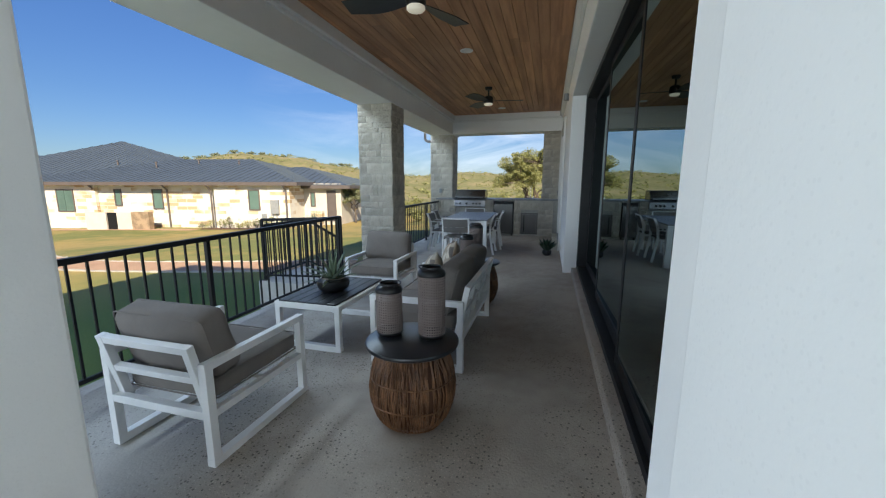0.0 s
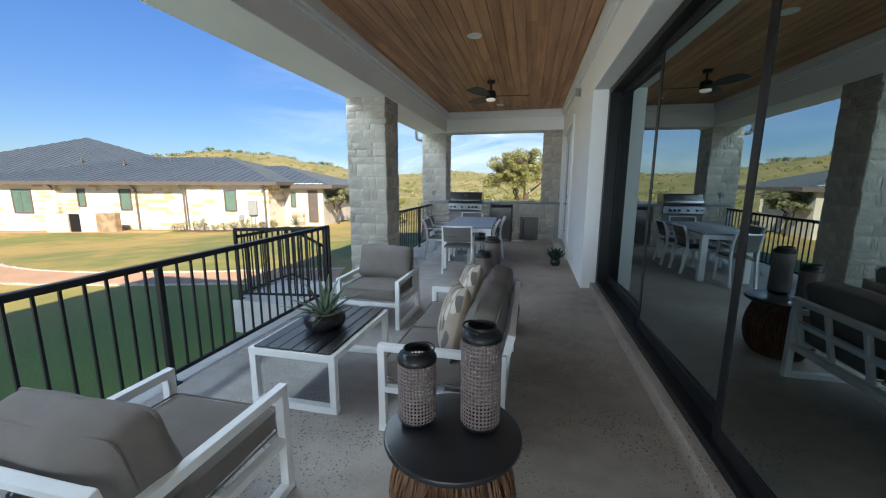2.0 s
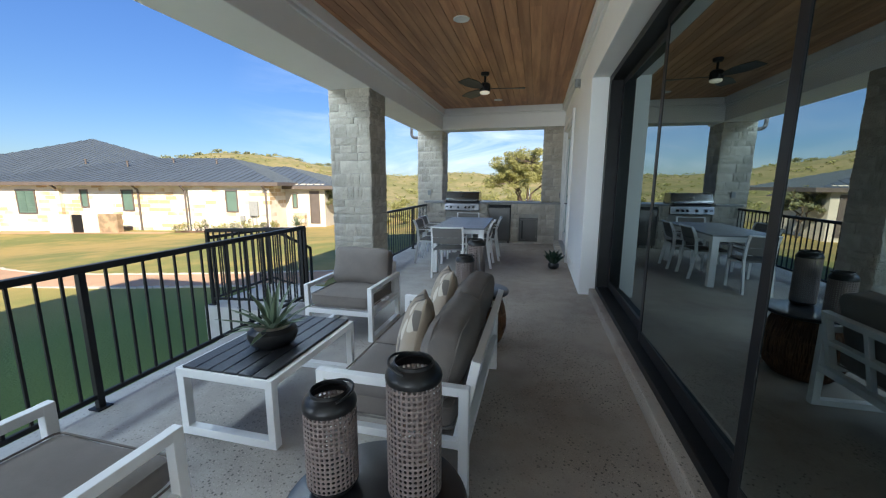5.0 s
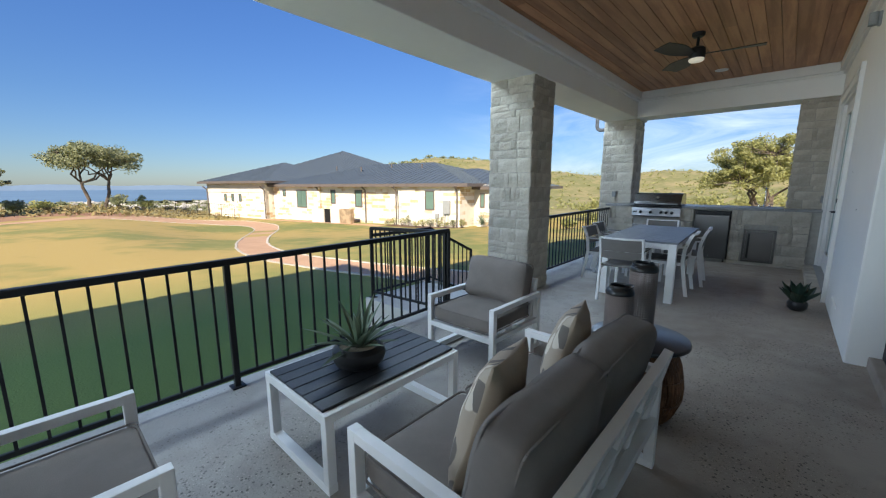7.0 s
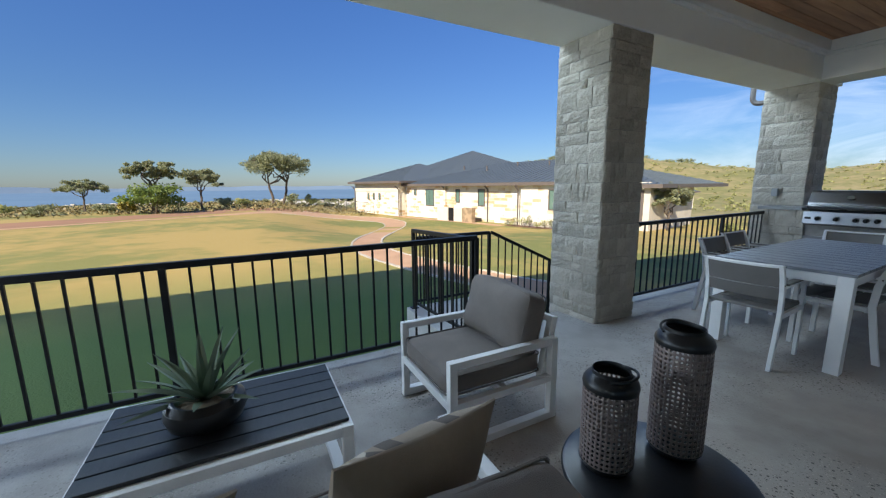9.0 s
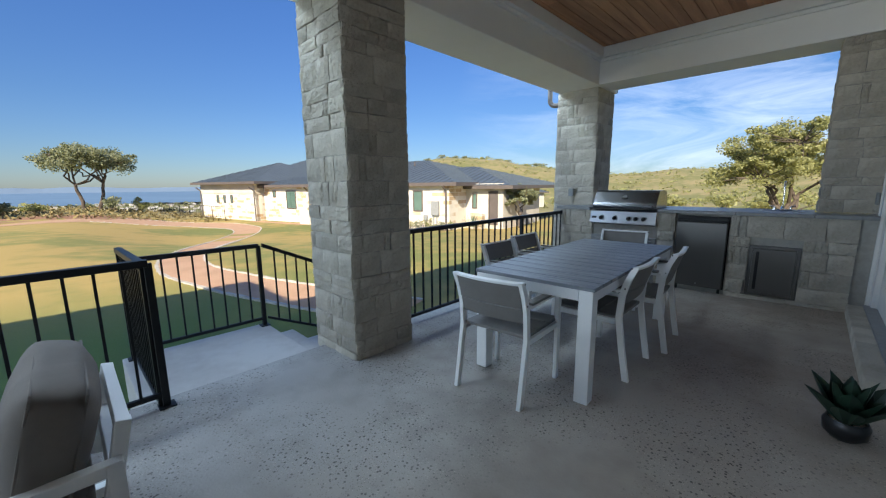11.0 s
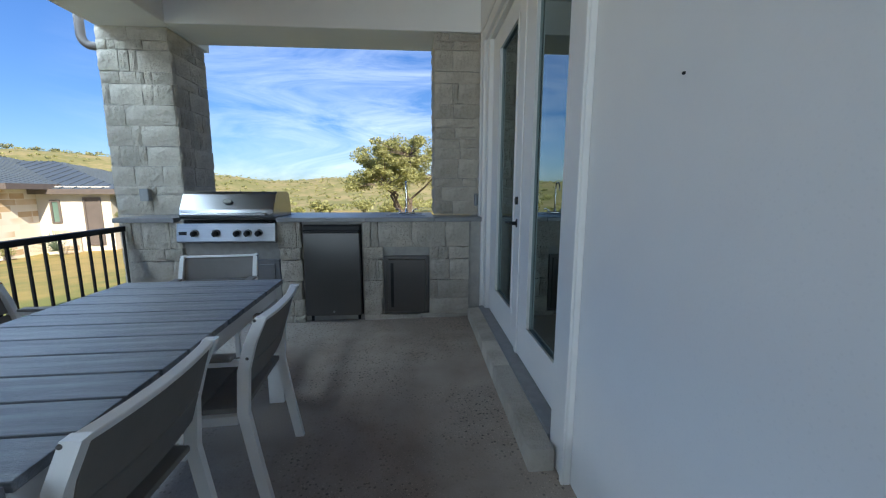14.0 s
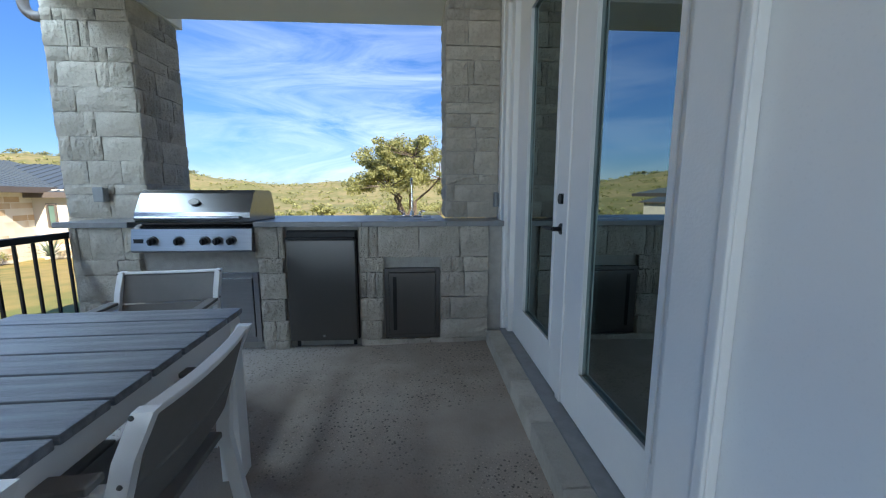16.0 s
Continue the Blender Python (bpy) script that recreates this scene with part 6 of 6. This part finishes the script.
for u, v in ((-0.12, -0.35), (4.2, -0.35), (-7.45, -0.05), (-12.7, -0.9), (-4.0 + 1.0, 0.0), (-21.2, -0.85)):
    bm = bmesh.new()
    add_tube(bm, (u, v, -0.1), (u, v, WH - 0.25), 0.05, sides=10)
    add_tube(bm, (u, v, WH - 0.26), (u, v - 0.35, WH + 0.02), 0.05, sides=10)
    part("downspout", bm, FASCIA, house, smooth=True)
for u, v, tall in ((-6.2, 3.1, 0.3), (-4.1, 4.2, 0.22), (-9.4, 3.6, 0.3), (-1.0, 3.8, 0.22)):
    bm = bmesh.new()
    zr = WH + 0.15 + (v + 0.5) * 0.27
    add_tube(bm, (u, v, zr - 0.1), (u, v, zr + tall), 0.05, sides=10)
    add_tube(bm, (u, v, zr + tall), (u, v, zr + tall + 0.05), 0.08, sides=10)
    part("vent_pipe", bm, FASCIA, house, smooth=True)
# low pierced wall with a dark gate
boxes("courtyard_wall", [(-7.0, -5.77, -1.15, -0.95, -0.25, 0.95), (-5.13, -4.22, -1.15, -0.95, -0.25, 0.95)], HOUSE_STUCCO, house, label="low cream courtyard wall")
boxes("courtyard_wall", [(-4.22, -3.2, -1.2, -0.9, -0.25, 1.0)], material("tan_rubble", (0.36, 0.26, 0.16), 0.95, dark=(0.22, 0.16, 0.10), scale=3.5, mix=1.0, bump=0.8, bump_scale=8), house, label="low tan rubble wall")
boxes("gate", [(-5.75, -5.15, -1.09, -1.03, 0.03, 0.95)], BLACK, house, label="dark slatted gate")
for row in ((3.3, 3.75, -0.42, -0.26, 0.9, 1.65), (2.75, 2.98, -0.38, -0.26, 0.6, 0.9)):
    box("utility_box", *row, PLASTIC_GREY, house, 0.01, "grey utility meter box")
for u in (2.85, 3.4, 3.6):
    bm = bmesh.new()
    add_tube(bm, (u, -0.32, -0.1), (u, -0.32, 0.9 if u > 3 else 0.6), 0.03, sides=8)
    part("conduit", bm, PLASTIC_GREY, house)
ribbon("planting_bed", [(-24.65, 23.0), (-21.32, 23.77), (-18.0, 24.74)], [1.25, 1.5, 1.4], MULCH, 0.03, "mulched bed along the house wall")
ribbon("stone_walk", [(-41.27, 19.2), (-33.65, 20.58), (-24.65, 22.24)], [1.0, 1.1, 1.0], GRAVEL, 0.02, "gravel strip along the house")


# ---- trees and shrubs ----
def leaf_clump(verts, faces, centre, radius, count, size, rnd, flat=0.75):
    for _ in range(count):
        d = Vector((rnd.gauss(0, 1), rnd.gauss(0, 1), rnd.gauss(0, 1) * flat))
        d = d.normalized() * radius * rnd.random() ** 0.45
        c = centre + Vector((d.x, d.y, d.z * flat))
        a = Vector((rnd.gauss(0, 1), rnd.gauss(0, 1), rnd.gauss(0, 0.7))).normalized()
        b = a.cross(Vector((rnd.gauss(0, 1), rnd.gauss(0, 1), rnd.gauss(0, 1)))).normalized()
        s = size * rnd.uniform(0.6, 1.3)
        i = len(verts)
        verts += [c - a * s, c + b * s * 0.5, c + a * s, c - b * s * 0.5]
        faces.append((i, i + 1, i + 2, i + 3))


def mesh_part(name, verts, faces, mat, parent, label=""):
    me = bpy.data.meshes.new(name)
    me.from_pydata([tuple(v) for v in verts], [], faces)
    me.materials.append(mat)
    ob = new(name, me)
    if parent:
        ob.parent = parent
    if label:
        tagged(ob, label)
    return ob


def tree(x, y, height, spread, seed, label, trunks=1, crown_from=0.42, clumps=46, leaves=70, size=0.12, mat=None, open_crown=1.0):
    """An oak: crooked trunks, forking limbs and a lobed crown of many small leaf clumps with sky gaps."""
    rnd = random.Random(seed)
    base = ground_z(x, y) - 0.05
    th = thing("tree", Matrix.Translation((x, y, base)), label, "tree")
    bm = bmesh.new()

    def bough(a, b, r0, r1, steps=4, sway=0.08):
        a, b = Vector(a), Vector(b)
        p, reach = a, (b - a).length
        for k in range(1, steps + 1):
            q = a.lerp(b, k / steps)
            if k < steps:
                q += Vector((rnd.gauss(0, 1), rnd.gauss(0, 1), rnd.gauss(0, 0.6))) * reach * sway
            add_tube(bm, p, q, r0 + (r1 - r0) * (k - 1) / steps, r0 + (r1 - r0) * k / steps, sides=7, caps=False)
            p = q

    hz, hr = height * (1 - crown_from) / 2, spread / 2
    mid = Vector((0, 0, height * (1 + crown_from) / 2))
    girth = height * 0.022 + 0.03
    hubs = []
    for k in range(trunks):
        a = 2 * math.pi * k / trunks + 1.2
        off = Vector((0.02, 0.11 * (k - (trunks - 1) / 2) * spread, 0))
        fork = Vector((off.x, off.y * 2.0, height * crown_from * rnd.uniform(0.85, 1.0)))
        bough(off, fork, girth, girth * 0.72, 5, 0.035)
        for q in range(6):
            b = a + 2 * math.pi * q / 6 + rnd.uniform(-0.3, 0.3)
            tip = mid + Vector((math.cos(b) * hr * rnd.uniform(0.3, 0.6), math.sin(b) * hr * rnd.uniform(0.3, 0.6), hz * rnd.uniform(-0.35, 0.5)))
            bough(fork, tip, girth * 0.5, girth * 0.2)
            hubs.append(tip)
    verts, faces = [], []
    made = 0
    while made < clumps:
        d = Vector((rnd.gauss(0, 1), rnd.gauss(0, 1), rnd.gauss(0.25, 0.8))).normalized()
        if d.z < -0.55 or noise.noise(d * 2.6 + Vector((seed, 0, 0))) < -0.22:
            continue
        lobe = 0.86 + 0.42 * noise.noise(d * 1.9 + Vector((0, seed, 0)))
        f = rnd.uniform(0.35, 1.0) * lobe
        c = mid + Vector((d.x * hr * f, d.y * hr * f, d.z * hz * f))
        hub = min(hubs, key=lambda h: (h - c).length)
        bough(hub, c, girth * 0.16, girth * 0.05, 2, 0.06)
        leaf_clump(verts, faces, c, spread * rnd.uniform(0.045, 0.10) * open_crown, leaves, size, rnd, 0.7)
        made += 1
    part("trunk", bm, BARK, th, "crooked grey trunk and limbs", smooth=True)
    mesh_part("crown", verts, faces, mat or LEAF, th, "uneven small-leaved crown with gaps")
    return th


def shrub(x, y, w, h, seed, label, mat=None, leaves=500, size=0.07, name="shrub", z=None):
    rnd = random.Random(seed)
    th = thing(name, Matrix.Translation((x, y, ground_z(x, y) - 0.02 if z is None else z)), label, "shrub")
    bm = bmesh.new()
    verts, faces = [], []
    for k in range(9):
        a, r = rnd.uniform(0, 6.28), rnd.uniform(0.05, 0.42) * w
        c = Vector((r * math.cos(a), r * math.sin(a), h * rnd.uniform(0.35, 0.8)))
        add_tube(bm, (0, 0, 0), c, 0.012 * h + 0.004, 0.005 * h + 0.002, sides=5)
        leaf_clump(verts, faces, c, w * rnd.uniform(0.16, 0.26), leaves // 9, size, rnd, min(1, h / w * 1.1))
    part("stems", bm, BARK, th)
    mesh_part("foliage", verts, faces, mat or LEAF_LIGHT, th)
    return th


tree(-0.35, 21.4, 4.35, 4.3, 11, "live oak with pale green leaves beyond the kitchen counter", crown_from=0.22, clumps=150, leaves=190, size=0.045, mat=LEAF_LIGHT, open_crown=0.95)
tree(-60.5, 8.0, 8.0, 11.0, 21, "twin-trunk live oak at the lawn's far edge", trunks=2, crown_from=0.44, clumps=120, leaves=150, size=0.13)
tree(-46.0, -4.6, 5.6, 5.8, 22, "sparse leaning oak at the lawn's far edge", crown_from=0.48, clumps=60, leaves=130, size=0.11, open_crown=0.8)
tree(-50.0, -0.8, 4.9, 5.0, 23, "small dense oak at the lawn's far edge", crown_from=0.42, clumps=60, leaves=130, size=0.11)
tree(-54.0, -12.0, 3.6, 5.0, 24, "small wind-bent oak at the lawn's far edge", crown_from=0.45, clumps=56, leaves=120, size=0.10)
tree(-15.3, 29.4, 3.3, 3.4, 25, "young oak beside the neighbouring house", crown_from=0.35, clumps=44, leaves=90, size=0.11)
shrub(-44.5, -4.2, 6.5, 3.0, 31, "broad green juniper bush at the lawn's edge", BUSH, 3600, 0.15)
shrub(-46.2, -6.6, 1.8, 1.5, 32, "yellowing bush at the lawn's edge", material("yellow_leaf", (0.30, 0.24, 0.04), 0.7, island=0.3), 700, 0.14)
for i, (x, y, w, h) in enumerate(((-52, 1.5, 2.6, 1.4), (-56, 3.4, 2.4, 1.2), (-58, 9.5, 2.4, 2.2), (-50, -17, 3.2, 1.2), (-49, -9, 2.2, 1.0), (-62, 12.5, 2.2, 2.0), (-47, -13, 2.6, 1.1))):
    shrub(x, y, w, h, 40 + i, "low green bush in the scrub beyond the lawn", LEAF_LIGHT if i % 2 else LEAF, 500, 0.15)
for i in range(11):
    t = i / 10
    x, y = -24.65 + 6.79 * t, 22.87 + 1.73 * t
    shrub(x, y, 0.75 + 0.35 * ((i * 7) % 3) / 2, 0.6 + 0.5 * ((i * 5) % 4) / 3, 60 + i, "small flowering shrub in the house bed", LEAF_LIGHT if i % 3 else LEAF, 260, 0.05)
yu = thing("yucca", Matrix.Translation((-16.75, 25.7, ground_z(-16.75, 25.7))), "grey-green yucca by the neighbouring porch", "plant")
rnd = random.Random(77)
for k in range(60):
    bm = bmesh.new()
    blade(bm, (0, 0, 0.25), k * 2.4, radians(8 + 80 * k / 60), 1.05, 0.065, 0.25, steps=4)
    part("leaf", bm, AGAVE, yu)
for i, (x, y, w, h) in enumerate(((-8.2, 33.0, 2.4, 1.5), (-6.2, 34.5, 2.2, 1.3), (-4.0, 38, 3.0, 1.6), (-1.8, 33, 2.8, 1.5), (-10.5, 27.0, 1.2, 0.9), (-8.8, 27.4, 1.4, 1.0), (-0.6, 40, 4.5, 2.0), (2.0, 42, 5, 1.5), (-12.8, 36, 2.5, 2.0))):
    shrub(x, y, w, h, 90 + i, "rounded green bush below the patio", LEAF_LIGHT, 700, 0.12)

# oaks and cedar on the hills
rnd = random.Random(5)
verts, faces = [], []
for _ in range(1100):
    b = radians(rnd.uniform(-54, 24))
    r = rnd.uniform(150, 490)
    x, y = -1 + r * math.sin(b), 4 + r * math.cos(b)
    s = rnd.uniform(1.1, 2.6)
    leaf_clump(verts, faces, Vector((x, y, ground_z(x, y) + s * 0.4)), s * 0.9, 14, s * 0.38, rnd, 0.6)
tagged(mesh_part("hill_scrub", verts, faces, LEAF_LIGHT, None), "pale green oak and cedar scrub over the hills", "woods", kind="stuff")
verts, faces = [], []
for k in range(26):
    b = radians(-53 + 26 * rnd.random())
    r = rnd.uniform(440, 485)
    x, y = -1 + r * math.sin(b), 4 + r * math.cos(b)
    for _ in range(4):
        leaf_clump(verts, faces, Vector((x + rnd.gauss(0, 2.5), y, ground_z(x, y) + rnd.uniform(0.6, 2.4))), 2.6, 26, 0.8, rnd, 0.7)
tagged(mesh_part("ridge_trees", verts, faces, LEAF, None), "rounded oaks along the ridge", "woods", kind="stuff")
# dry grass tufts and far town
verts, faces = [], []
for _ in range(1500):
    x, y = -44 - rnd.random() * 24, -28 + 46 * rnd.random()
    c = Vector((x, y, ground_z(x, y) + 0.15))
    leaf_clump(verts, faces, c, 0.4, 6, 0.15, rnd, 0.7)
tagged(mesh_part("dry_grass", verts, faces, material("straw_grass", (0.24, 0.185, 0.08), 0.9, dark=(0.14, 0.14, 0.05), scale=0.3, island=0.3), None), "dry grass and weeds beyond the lawn", "grass", kind="stuff")
bm = bmesh.new()
for _ in range(750):
    b, r = radians(rnd.uniform(-140, -52)), rnd.uniform(260, 980)
    x, y = -1 + r * math.sin(b), 4 + r * math.cos(b)
    z = ground_z(x, y)
    w = rnd.uniform(1.6, 4) * (0.6 + r / 900)
    add_box(bm, x - w, x + w, y - w * 0.7, y + w * 0.7, z - 1, z + rnd.uniform(2, 4.5))
tagged(part("far_town", bm, material("far_town_wall", (0.55, 0.52, 0.48), 0.9, island=0.35, scale=0.01)), "pale houses of a far town in the valley", "buildings", kind="stuff")
verts, faces = [], []
for _ in range(2300):
    b, r = radians(rnd.uniform(-140, -52)), rnd.uniform(90, 980)
    x, y = -1 + r * math.sin(b), 4 + r * math.cos(b)
    s = rnd.uniform(1.0, 2.2) * (0.7 + r / 500)
    leaf_clump(verts, faces, Vector((x, y, ground_z(x, y) + s * 0.4)), s, 12, s * 0.5, rnd, 0.6)
tagged(mesh_part("valley_scrub", verts, faces, LEAF, None), "oak scrub in the valley", "woods", kind="stuff")


# second house and a low stone wall beyond the railing
h2 = thing("house", Matrix.Translation((-47, 62, -2.6)) @ Matrix.Rotation(radians(-18), 4, "Z"), "distant cream house with a dark hipped roof", "house")
boxes("wall", [(0, 11, 0, 8, 0, 2.6)], HOUSE_STUCCO, h2)
hip_roof("roof", -0.5, 11.5, -0.5, 8.5, 2.7, 0.42, h2)
for u in (2.0, 5.2, 8.4):
    o = box("window", u, u + 1.1, -0.04, 0.02, 1.0, 2.2, SHADE_GREEN, h2)
fc = rail_run("fence", (-44.5, 17.5, ground_z(-44.5, 17.5)), (-58.0, 14.0, ground_z(-58, 14)), "black iron fence at the lawn's far corner", posts=[k / 6 for k in range(1, 6)], gap=0.4, height=1.5)
tagged(fc, "", "fence", "far fence")
